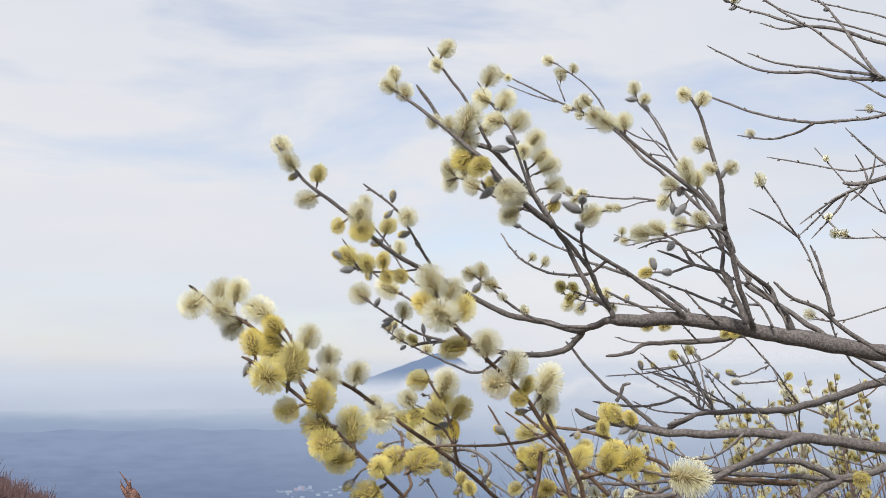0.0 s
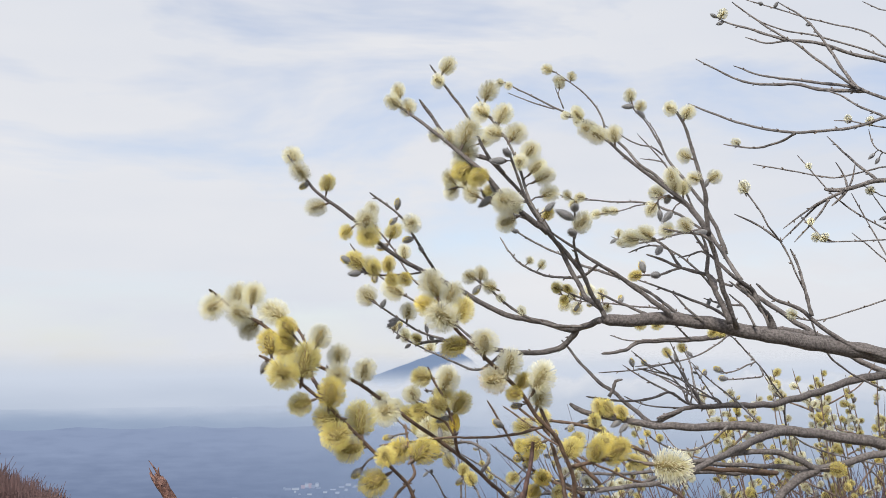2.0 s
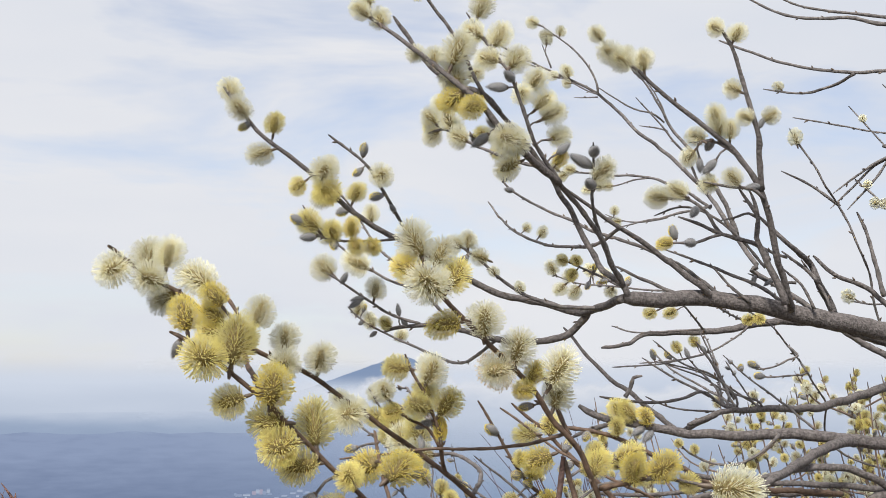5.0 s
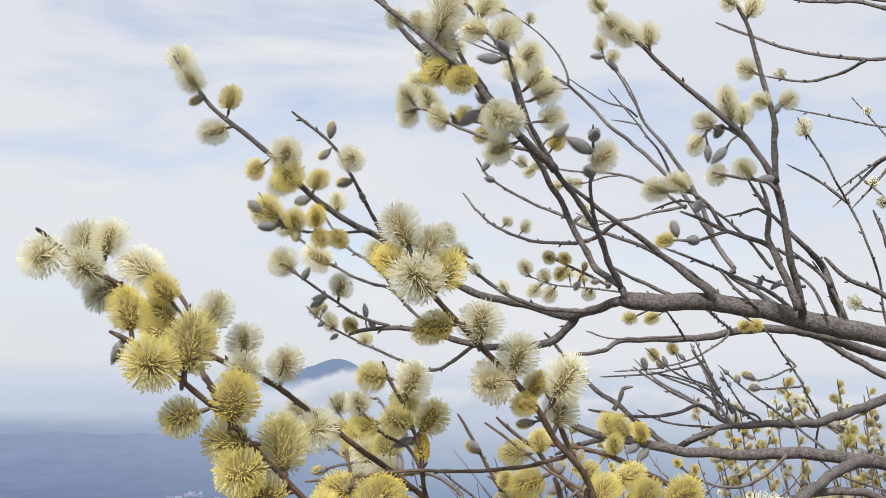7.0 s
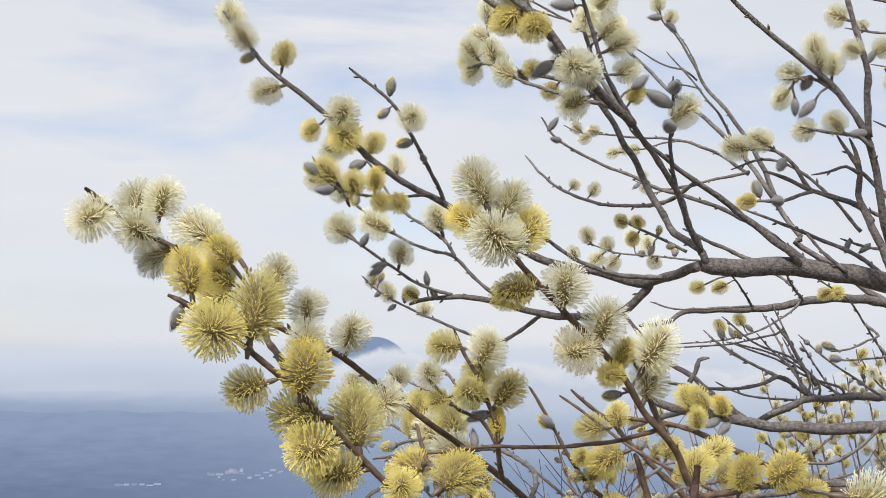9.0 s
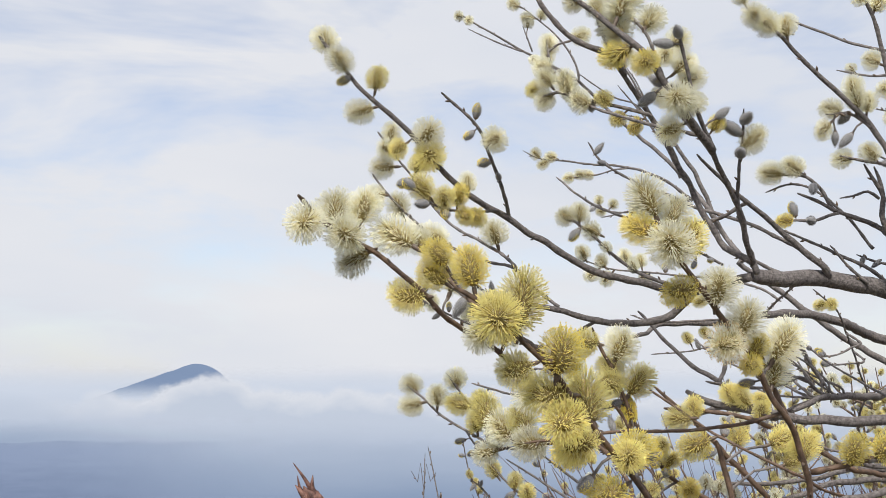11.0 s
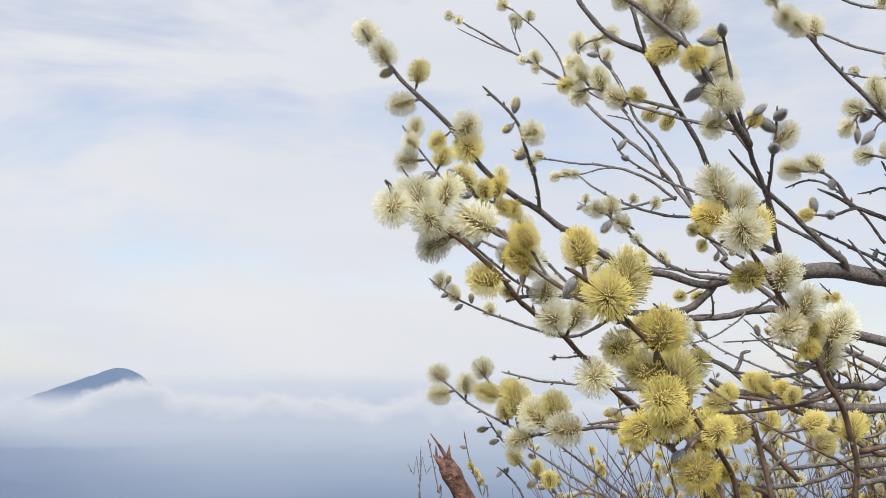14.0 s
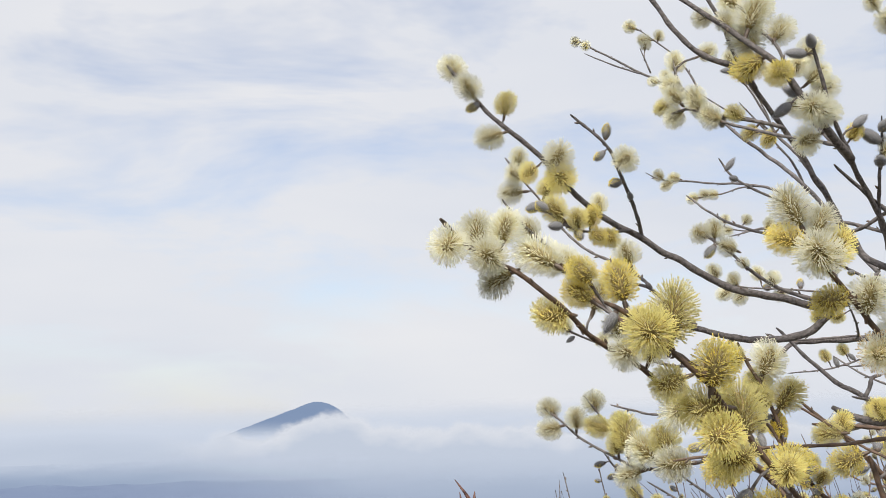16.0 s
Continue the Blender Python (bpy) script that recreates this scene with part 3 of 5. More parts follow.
catkins(b, "pale", 22, (.218, 1.310, 1.897))
b = branch([(.281, 1.300, 1.933), (.299, 1.305, 1.910), (.311, 1.310, 1.873), (.321, 1.310, 1.836), (.326, 1.320, 1.809), (.330, 1.330, 1.782)], 0.0012, 0.0028)
catkins(b, "pale", 19, (.283, 1.298, 1.925), (.303, 1.302, 1.921), (.301, 1.314, 1.873))
catkins(b, "pale", 18, (.311, 1.308, 1.845), (.333, 1.306, 1.846))
catkins(b, "grey", 12, (.325, 1.308, 1.840))
catkins(b, "grey", 15, (.321, 1.327, 1.784))
b = twig([(.264, 1.330, 1.826), (.285, 1.325, 1.826), (.304, 1.325, 1.815)], 0.0009, 0.0016)
catkins(b, "pale", 20, (.272, 1.332, 1.831), (.287, 1.322, 1.847), (.290, 1.322, 1.838))
catkins(b, "pale", 19, (.265, 1.334, 1.814))
catkins(b, "pale", 18, (.300, 1.322, 1.835))
catkins(b, "grey", 17, (.283, 1.332, 1.824))
catkins(b, "grey", 18, (.282, 1.329, 1.803))
catkins(b, "grey", 14, (.274, 1.333, 1.805))
b = twig([(.276, 1.330, 1.789), (.297, 1.325, 1.784), (.320, 1.325, 1.782), (.332, 1.330, 1.773)], 0.0009, 0.0016)
catkins(b, "pale", 20, (.283, 1.336, 1.788), (.302, 1.323, 1.791))
b = branch([(.146, 1.340, 1.787), (.183, 1.360, 1.764), (.209, 1.370, 1.749), (.236, 1.380, 1.734), (.262, 1.385, 1.715), (.288, 1.385, 1.695), (.296, 1.396, 1.685)], 0.0012, 0.0032)
b = twig([(.099, 1.497, 1.828), (.112, 1.495, 1.809), (.144, 1.485, 1.787), (.171, 1.470, 1.773), (.196, 1.450, 1.757), (.230, 1.430, 1.743), (.266, 1.420, 1.725), (.295, 1.410, 1.703), (.313, 1.398, 1.683)], 0.0009, 0.002)
catkins(b, "grey", 13, (.109, 1.495, 1.821), (.111, 1.493, 1.807))
b = twig([(.097, 1.600, 1.811), (.109, 1.560, 1.785), (.124, 1.520, 1.764), (.148, 1.480, 1.748), (.174, 1.440, 1.741), (.189, 1.400, 1.740), (.206, 1.369, 1.751)], 0.0009, 0.0018)
catkins(b, "pale", 13, (.133, 1.522, 1.771), (.146, 1.498, 1.762))
b = twig([(.193, 1.830, 1.752), (.226, 1.804, 1.736), (.274, 1.778, 1.729), (.307, 1.752, 1.723), (.339, 1.726, 1.719), (.375, 1.700, 1.706), (.389, 1.675, 1.690)], 0.0007, 0.0015)
catkins(b, "pale", 21, (.197, 1.819, 1.756), (.218, 1.811, 1.746), (.208, 1.815, 1.730), (.225, 1.807, 1.725))
catkins(b, "pale", 18, (.244, 1.795, 1.750), (.261, 1.787, 1.744), (.269, 1.791, 1.724))
catkins(b, "opening", 16, (.256, 1.799, 1.734), (.289, 1.775, 1.736))
b = branch([(.274, 1.900, 1.655), (.312, 1.914, 1.661), (.337, 1.929, 1.674), (.399, 1.943, 1.677), (.462, 1.957, 1.682), (.519, 1.971, 1.693), (.585, 1.986, 1.696), (.652, 2.000, 1.686), (.798, 2.025, 1.649), (1.080, 1.500, 1.535)], 0.0022, 0.0130)
b = twig([(.288, 1.900, 1.685), (.326, 1.900, 1.676), (.415, 1.900, 1.681)], 0.0009, 0.0014)
b = twig([(.320, 1.500, 1.692), (.398, 1.700, 1.690), (.479, 1.900, 1.689), (.498, 1.966, 1.689)], 0.0009, 0.0016)
b = twig([(.358, 1.800, 1.716), (.389, 1.850, 1.696), (.415, 1.900, 1.681), (.430, 1.950, 1.680)], 0.0009, 0.0018)
catkins(b, "cream", 17, (.325, 1.811, 1.698), (.354, 1.819, 1.699))
b = twig([(.365, 1.550, 1.691), (.412, 1.587, 1.672), (.444, 1.625, 1.649), (.476, 1.663, 1.624), (.510, 1.700, 1.589), (.605, 1.773, 1.500), (1.080, 1.500, 1.427)], 0.0008, 0.0018)
catkins(b, "cream", 15, (.384, 1.572, 1.676), (.395, 1.568, 1.677))
b = twig([(.335, 1.950, 1.635), (.393, 1.950, 1.640), (.444, 1.950, 1.655), (.482, 1.950, 1.678), (.493, 1.950, 1.689)], 0.0008, 0.0014)
catkins(b, "cream", 17, (.390, 1.950, 1.656), (.415, 1.950, 1.665))
catkins(b, "grey", 14, (.404, 1.950, 1.649), (.426, 1.950, 1.656))
b = twig([(.313, 1.750, 1.646), (.328, 1.705, 1.622), (.356, 1.660, 1.600), (.364, 1.615, 1.589), (.370, 1.570, 1.576), (.384, 1.534, 1.577)], 0.0008, 0.0018)
b = twig([(.380, 1.750, 1.665), (.376, 1.690, 1.635), (.369, 1.630, 1.606), (.365, 1.570, 1.581), (.372, 1.565, 1.576)], 0.0008, 0.0016)
b = branch([(.285, 1.450, 1.564), (.308, 1.460, 1.571), (.333, 1.480, 1.577), (.404, 1.550, 1.578), (.468, 1.610, 1.578), (.564, 1.700, 1.594), (.633, 1.740, 1.612), (.700, 1.750, 1.617), (.848, 1.768, 1.606), (1.080, 1.500, 1.459)], 0.0022, 0.0095)
b = branch([(.197, 1.450, 1.592), (.244, 1.460, 1.586), (.279, 1.460, 1.589), (.304, 1.470, 1.597), (.321, 1.475, 1.587), (.342, 1.490, 1.579), (.380, 1.530, 1.577), (.408, 1.560, 1.578), (.420, 1.565, 1.578)], 0.0012, 0.0019)
b = branch([(.179, 1.580, 1.667), (.201, 1.565, 1.638), (.226, 1.550, 1.610), (.242, 1.538, 1.597), (.262, 1.525, 1.579), (.281, 1.512, 1.562), (.293, 1.500, 1.557), (.318, 1.468, 1.574)], 0.0014, 0.0034)
b = limb([(.176, 1.448, 1.583), (.190, 1.440, 1.574), (.209, 1.430, 1.568), (.234, 1.420, 1.564), (.270, 1.415, 1.558), (.316, 1.410, 1.555), (.358, 1.410, 1.556), (.406, 1.410, 1.553), (.547, 1.440, 1.535), (.694, 1.465, 1.500), (1.080, 1.500, 1.368)], 0.0030, 0.0112)
catkins(b, "cream", 22, (.221, 1.420, 1.576), (.211, 1.426, 1.579))
catkins(b, "yellow", 17, (.236, 1.414, 1.572))
catkins(b, "grey", 16, (.229, 1.416, 1.559), (.238, 1.416, 1.554))
b = twig([(.232, 1.400, 1.550), (.232, 1.390, 1.537), (.231, 1.380, 1.528)], 0.0009, 0.0014)
b = branch([(.183, 1.240, 1.493), (.246, 1.250, 1.501), (.278, 1.255, 1.508), (.311, 1.266, 1.523), (.338, 1.300, 1.529), (.376, 1.350, 1.539), (.423, 1.400, 1.548), (.441, 1.417, 1.548)], 0.002, 0.0052)
b = branch([(.255, 1.300, 1.526), (.289, 1.310, 1.519), (.323, 1.320, 1.522), (.360, 1.340, 1.528), (.396, 1.350, 1.529), (.431, 1.360, 1.520), (.460, 1.370, 1.508), (.497, 1.380, 1.513), (.542, 1.390, 1.524), (.614, 1.400, 1.537), (.761, 1.416, 1.537), (1.080, 1.500, 1.370)], 0.002, 0.0078)
b = branch([(.311, 1.340, 1.407), (.356, 1.360, 1.433), (.392, 1.370, 1.458), (.409, 1.370, 1.470), (.433, 1.370, 1.491), (.460, 1.370, 1.508)], 0.0018, 0.006)
catkins(b, "yellow", 21, (.481, 1.362, 1.507))
b = twig([(-.073, 1.555, 1.589), (-.058, 1.550, 1.577), (-.040, 1.530, 1.557), (-.018, 1.510, 1.543), (.003, 1.470, 1.530), (.027, 1.430, 1.535), (.049, 1.390, 1.538), (.070, 1.330, 1.527), (.059, 1.260, 1.511)], 0.0009, 0.002)
catkins(b, "pale", 24, (-.067, 1.560, 1.589), (-.046, 1.532, 1.577), (-.010, 1.472, 1.526))
catkins(b, "pale", 23, (-.066, 1.552, 1.569))
catkins(b, "cream", 19, (-.009, 1.510, 1.575))
catkins(b, "pale", 36, (.001, 1.460, 1.549))
catkins(b, "cream", 32, (-.007, 1.492, 1.560))
catkins(b, "cream", 31, (.016, 1.446, 1.556))
catkins(b, "pale", 34, (.018, 1.418, 1.536))
catkins(b, "cream", 20, (-.015, 1.500, 1.552))
b = twig([(-.036, 1.540, 1.600), (-.026, 1.530, 1.585), (-.017, 1.520, 1.571), (-.004, 1.490, 1.552), (.003, 1.470, 1.531)], 0.0008, 0.0012)
catkins(b, "pale", 24, (-.026, 1.541, 1.594))
catkins(b, "cream", 22, (-.025, 1.518, 1.569))
b = twig([(-.005, 1.600, 1.545), (.007, 1.600, 1.528), (.022, 1.590, 1.508), (.039, 1.580, 1.488), (.060, 1.570, 1.468), (.076, 1.550, 1.441), (.125, 1.580, 1.460)], 0.0008, 0.0016)
catkins(b, "opening", 12, (-.008, 1.602, 1.532), (.003, 1.598, 1.519), (.010, 1.602, 1.528))
catkins(b, "cream", 19, (.025, 1.592, 1.502))
catkins(b, "cream", 18, (.044, 1.578, 1.492), (.054, 1.568, 1.480))
catkins(b, "opening", 15, (.038, 1.578, 1.477))
b = twig([(.040, 1.600, 1.513), (.071, 1.600, 1.494), (.098, 1.590, 1.476), (.125, 1.580, 1.460), (.165, 1.630, 1.456)], 0.0008, 0.0018)
b = twig([(.083, 1.650, 1.523), (.115, 1.650, 1.498), (.137, 1.640, 1.480), (.165, 1.630, 1.456)], 0.0008, 0.0018)
b = twig([(-.009, 1.550, 1.496), (.003, 1.550, 1.487), (.011, 1.540, 1.474), (.025, 1.540, 1.455), (.076, 1.550, 1.441)], 0.0007, 0.0016)
catkins(b, "grey", 9, (-.007, 1.548, 1.489), (.001, 1.548, 1.492))
b = twig([(.070, 1.950, 1.522), (.075, 1.950, 1.496), (.082, 1.950, 1.470), (.095, 1.950, 1.437), (.105, 1.950, 1.404), (.115, 1.950, .904)], 0.0006, 0.0021)
catkins(b, "cream", 11, (.080, 1.948, 1.474), (.088, 1.952, 1.463), (.093, 1.948, 1.454))
catkins(b, "opening", 10, (.069, 1.948, 1.500))
b = twig([(.033, 2.000, 1.510), (.040, 2.000, 1.479), (.048, 2.000, 1.438), (.053, 2.000, 1.400), (.063, 2.000, .900)], 0.0006, 0.0021)
b = twig([(.048, 2.100, 1.496), (.047, 2.100, 1.463), (.046, 2.100, 1.423), (.045, 2.100, 1.383), (.055, 2.100, .883)], 0.0005, 0.0012)
b = twig([(.028, 2.100, 1.471), (.037, 2.100, 1.456), (.046, 2.100, 1.447), (.056, 2.100, .947)], 0.0005, 0.0009)
b = twig([(.064, 2.100, 1.469), (.056, 2.100, 1.456), (.046, 2.100, 1.445), (.056, 2.100, .945)], 0.0005, 0.0009)
b = twig([(-.006, 1.400, 1.601), (.002, 1.380, 1.600), (.006, 1.330, 1.598), (.023, 1.286, 1.572)], 0.0007, 0.0012)
catkins(b, "grey", 9, (-.002, 1.398, 1.600))
b = twig([(-.019, 1.500, 1.590), (.005, 1.450, 1.580), (.023, 1.400, 1.577), (.025, 1.330, 1.573), (.022, 1.260, 1.571), (.027, 1.200, 1.572)], 0.0008, 0.0018)
b = twig([(-.062, 1.620, 1.692), (-.045, 1.610, 1.676), (-.017, 1.600, 1.660), (.024, 1.570, 1.641), (.063, 1.520, 1.627), (.096, 1.470, 1.649)], 0.0008, 0.0018)
catkins(b, "pale", 18, (-.050, 1.618, 1.688), (-.035, 1.612, 1.673))
catkins(b, "opening", 12, (-.043, 1.610, 1.690), (-.020, 1.602, 1.670))
catkins(b, "pale", 17, (-.037, 1.612, 1.676), (-.001, 1.598, 1.659))
catkins(b, "grey", 11, (-.047, 1.614, 1.673), (-.033, 1.608, 1.660))
b = twig([(.399, 1.600, 1.621), (.419, 1.600, 1.624), (.436, 1.600, 1.632), (.448, 1.600, 1.637), (.444, 1.625, 1.649)], 0.0008, 0.0014)
catkins(b, "opening", 16, (.396, 1.598, 1.626))
b = twig([(.410, 1.600, 1.612), (.434, 1.610, 1.614), (.462, 1.620, 1.617), (.468, 1.653, 1.630)], 0.0008, 0.0013)
catkins(b, "opening", 16, (.402, 1.598, 1.614))
b = twig([(.262, 1.400, 1.552), (.274, 1.400, 1.539), (.297, 1.400, 1.529), (.320, 1.400, 1.528), (.339, 1.400, 1.537), (.359, 1.400, 1.553), (.364, 1.410, 1.556)], 0.0008, 0.0016)
catkins(b, "cream", 10, (.264, 1.398, 1.548), (.279, 1.398, 1.542))
b = twig([(.250, 1.500, 1.632), (.271, 1.500, 1.618), (.291, 1.500, 1.607), (.308, 1.480, 1.596), (.313, 1.472, 1.592)], 0.0007, 0.0015)
b = twig([(.274, 1.530, 1.628), (.306, 1.530, 1.621), (.336, 1.540, 1.611), (.370, 1.560, 1.593), (.397, 1.560, 1.578), (.405, 1.556, 1.578)], 0.0007, 0.0012)
b = twig([(.300, 1.520, 1.636), (.313, 1.520, 1.621), (.327, 1.500, 1.601), (.330, 1.490, 1.587), (.334, 1.484, 1.582)], 0.0007, 0.0011)
b = twig([(.219, 1.500, 1.622), (.268, 1.510, 1.625), (.297, 1.520, 1.631), (.322, 1.530, 1.636), (.326, 1.524, 1.641)], 0.0007, 0.001)
catkins(b, "opening", 13, (.264, 1.510, 1.635), (.281, 1.518, 1.635))
b = twig([(.354, 1.560, 1.630), (.362, 1.560, 1.617), (.378, 1.560, 1.593), (.388, 1.550, 1.578), (.394, 1.545, 1.578)], 0.0007, 0.0011)
catkins(b, "grey", 9, (.356, 1.558, 1.622), (.364, 1.562, 1.617))
b = twig([(.334, 1.550, 1.633), (.341, 1.540, 1.611), (.333, 1.500, 1.588), (.334, 1.484, 1.582)], 0.0007, 0.0015)
b = twig([(.247, 1.470, 1.592), (.275, 1.480, 1.581), (.310, 1.480, 1.577), (.339, 1.490, 1.576)], 0.0007, 0.0011)
b = far_branch([(.360, 1.576, 1.995), (.393, 1.558, 1.976), (.427, 1.540, 1.958), (.469, 1.496, 1.938), (.516, 1.478, 1.935), (.564, 1.469, 1.941), (.597, 1.460, 1.950), (.687, 1.443, 1.971), (.899, 1.428, 1.992), (1.850, 2.100, 1.717)], 0.0012, 0.0055)
b = far_branch([(.401, 1.549, 1.932), (.442, 1.540, 1.925), (.468, 1.522, 1.929), (.481, 1.487, 1.934)], 0.0008, 0.0018)
catkins(b, "small", 13, (.418, 1.547, 1.934))
b = far_branch([(.427, 1.584, 2.143), (.448, 1.576, 2.122), (.475, 1.558, 2.094), (.502, 1.549, 2.074), (.535, 1.531, 2.039), (.562, 1.522, 2.013), (.585, 1.514, 1.997), (.614, 1.505, 1.983), (.701, 1.478, 1.945), (.896, 1.444, 1.833), (1.850, 2.100, 1.688)], 0.001, 0.007)
b = far_branch([(.450, 1.629, 2.147), (.476, 1.620, 2.125), (.505, 1.611, 2.110), (.539, 1.602, 2.101), (.564, 1.593, 2.092), (.593, 1.584, 2.079), (.640, 1.567, 2.056), (.734, 1.549, 2.020), (.937, 1.538, 1.914), (1.850, 2.100, 1.772)], 0.0009, 0.004)
b = far_branch([(.403, 1.602, 2.132), (.418, 1.602, 2.121), (.450, 1.584, 2.104), (.482, 1.558, 2.084), (.496, 1.553, 2.078)], 0.0008, 0.002)
catkins(b, "small", 14, (.416, 1.600, 2.129))
catkins(b, "grey", 12, (.413, 1.604, 2.118), (.404, 1.600, 2.128))
b = far_branch([(.444, 1.584, 2.092), (.469, 1.567, 2.079), (.494, 1.553, 2.078)], 0.0008, 0.0014)
b = far_branch([(.496, 1.553, 2.078), (.545, 1.558, 2.074), (.583, 1.558, 2.060), (.636, 1.558, 2.048), (.730, 1.540, 2.021), (.940, 1.528, 1.934), (1.850, 2.100, 1.774)], 0.0022, 0.0045)
b = far_branch([(.377, 1.602, 2.066), (.403, 1.593, 2.049), (.432, 1.584, 2.031), (.462, 1.576, 2.022), (.503, 1.558, 2.018), (.524, 1.549, 2.010), (.557, 1.531, 2.002), (.588, 1.522, 1.999)], 0.0008, 0.0026)
b = far_branch([(.426, 1.584, 2.051), (.462, 1.576, 2.035), (.506, 1.567, 2.026), (.540, 1.549, 2.016), (.572, 1.531, 2.007), (.585, 1.522, 2.001)], 0.0008, 0.0022)
b = far_branch([(.461, 1.655, 2.170), (.509, 1.647, 2.152), (.547, 1.638, 2.136), (.581, 1.620, 2.121), (.624, 1.602, 2.103), (.647, 1.584, 2.073), (.703, 1.567, 2.032), (.876, 1.538, 1.879), (1.850, 2.100, 1.786)], 0.0008, 0.0026)
catkins(b, "grey", 12, (.483, 1.645, 2.160), (.506, 1.645, 2.158))
b = far_branch([(.491, 1.584, 2.143), (.527, 1.576, 2.115), (.545, 1.558, 2.080), (.561, 1.540, 2.041), (.570, 1.522, 2.013), (.578, 1.514, 1.999)], 0.0008, 0.0024)
catkins(b, "grey", 12, (.532, 1.577, 2.108))
b = far_branch([(.630, 1.638, 2.160), (.650, 1.629, 2.146), (.680, 1.602, 2.119), (.817, 1.507, 1.967), (1.850, 2.100, 1.884)], 0.0008, 0.0022)
b = far_branch([(.532, 1.549, 2.010), (.554, 1.522, 1.994), (.567, 1.496, 1.974), (.593, 1.465, 1.950)], 0.0008, 0.0016)
b = far_branch([(.536, 1.496, 1.953), (.555, 1.487, 1.950), (.582, 1.478, 1.942), (.600, 1.469, 1.937), (.656, 1.460, 1.930), (.873, 1.453, 1.876), (1.850, 2.100, 1.671)], 0.0008, 0.0018)
catkins(b, "small", 12, (.554, 1.493, 1.954), (.576, 1.476, 1.947))
b = far_branch([(.463, 1.638, 1.920), (.504, 1.629, 1.911), (.541, 1.620, 1.902), (.568, 1.602, 1.894), (.589, 1.593, 1.897), (.618, 1.584, 1.903), (.637, 1.576, 1.906), (.726, 1.540, 1.911), (.930, 1.484, 1.897), (1.850, 2.100, 1.650)], 0.0008, 0.003)
b = far_branch([(.545, 1.576, 1.874), (.555, 1.567, 1.871), (.569, 1.558, 1.870), (.590, 1.553, 1.877), (.623, 1.540, 1.880), (.704, 1.496, 1.869), (.898, 1.418, 1.816), (1.850, 2.100, 1.602)], 0.0028, 0.007)
b = far_branch([(.486, 1.576, 1.819), (.509, 1.571, 1.836), (.536, 1.567, 1.854), (.569, 1.558, 1.869)], 0.0008, 0.0018)
b = far_branch([(.485, 1.584, 1.803), (.510, 1.576, 1.827), (.533, 1.571, 1.850), (.564, 1.558, 1.867)], 0.0008, 0.0018)
b = far_branch([(.498, 1.567, 1.799), (.524, 1.567, 1.826), (.540, 1.567, 1.846), (.546, 1.562, 1.857)], 0.0008, 0.0016)
b = far_branch([(.551, 1.567, 1.849), (.562, 1.562, 1.858), (.570, 1.558, 1.869)], 0.0014, 0.002)
b = far_branch([(.559, 1.567, 1.910), (.571, 1.567, 1.890), (.571, 1.558, 1.872)], 0.0008, 0.0016)
b = far_branch([(.586, 1.567, 1.909), (.579, 1.562, 1.884), (.571, 1.558, 1.870)], 0.0008, 0.0015)
b = far_branch([(.576, 1.558, 1.865), (.590, 1.558, 1.837), (.603, 1.553, 1.809), (.612, 1.549, 1.787), (.637, 1.531, 1.723), (.715, 1.503, 1.496), (1.850, 2.100, 1.437)], 0.0008, 0.0024)
b = far_branch([(.565, 1.620, 1.957), (.580, 1.611, 1.937), (.594, 1.584, 1.910), (.609, 1.553, 1.883)], 0.0008, 0.0022)
b = far_branch([(.517, 1.602, 1.926), (.533, 1.593, 1.902), (.550, 1.584, 1.876), (.566, 1.576, 1.857), (.586, 1.567, 1.838), (.626, 1.558, 1.813), (.714, 1.531, 1.760), (.898, 1.502, 1.624), (1.850, 2.100, 1.479)], 0.0008, 0.0028)
catkins(b, "small", 10, (.529, 1.592, 1.909))
b = far_branch([(.625, 1.620, 1.967), (.628, 1.611, 1.941), (.647, 1.602, 1.926), (.704, 1.567, 1.896), (.878, 1.487, 1.783), (1.850, 2.100, 1.633)], 0.0008, 0.0024)
catkins(b, "grey", 11, (.626, 1.615, 1.927), (.632, 1.611, 1.919))
b = far_branch([(.589, 1.553, 1.876), (.610, 1.553, 1.864), (.625, 1.549, 1.858), (.703, 1.531, 1.842), (.915, 1.510, 1.773), (1.850, 2.100, 1.572)], 0.0008, 0.002)
catkins(b, "small", 13, (.599, 1.548, 1.867))
b = far_branch([(.602, 1.553, 1.864), (.621, 1.558, 1.839), (.647, 1.549, 1.793), (.753, 1.539, 1.576), (1.850, 2.100, 1.516)], 0.0008, 0.0018)
catkins(b, "grey", 11, (.620, 1.560, 1.831), (.625, 1.556, 1.825))
b = far_branch([(.531, 1.540, 1.796), (.564, 1.531, 1.796), (.613, 1.522, 1.797), (.702, 1.496, 1.798), (.913, 1.459, 1.772), (1.850, 2.100, 1.522)], 0.0008, 0.0024)
catkins(b, "small", 14, (.520, 1.542, 1.803), (.530, 1.538, 1.802))
b = far_branch([(.510, 1.576, 1.837), (.520, 1.558, 1.819), (.530, 1.540, 1.800)], 0.0008, 0.0014)
catkins(b, "small", 10, (.519, 1.560, 1.826))
b = far_branch([(.583, 1.584, 1.814), (.610, 1.576, 1.788), (.651, 1.567, 1.740), (.796, 1.562, 1.548), (1.850, 2.100, 1.457)], 0.0008, 0.002)
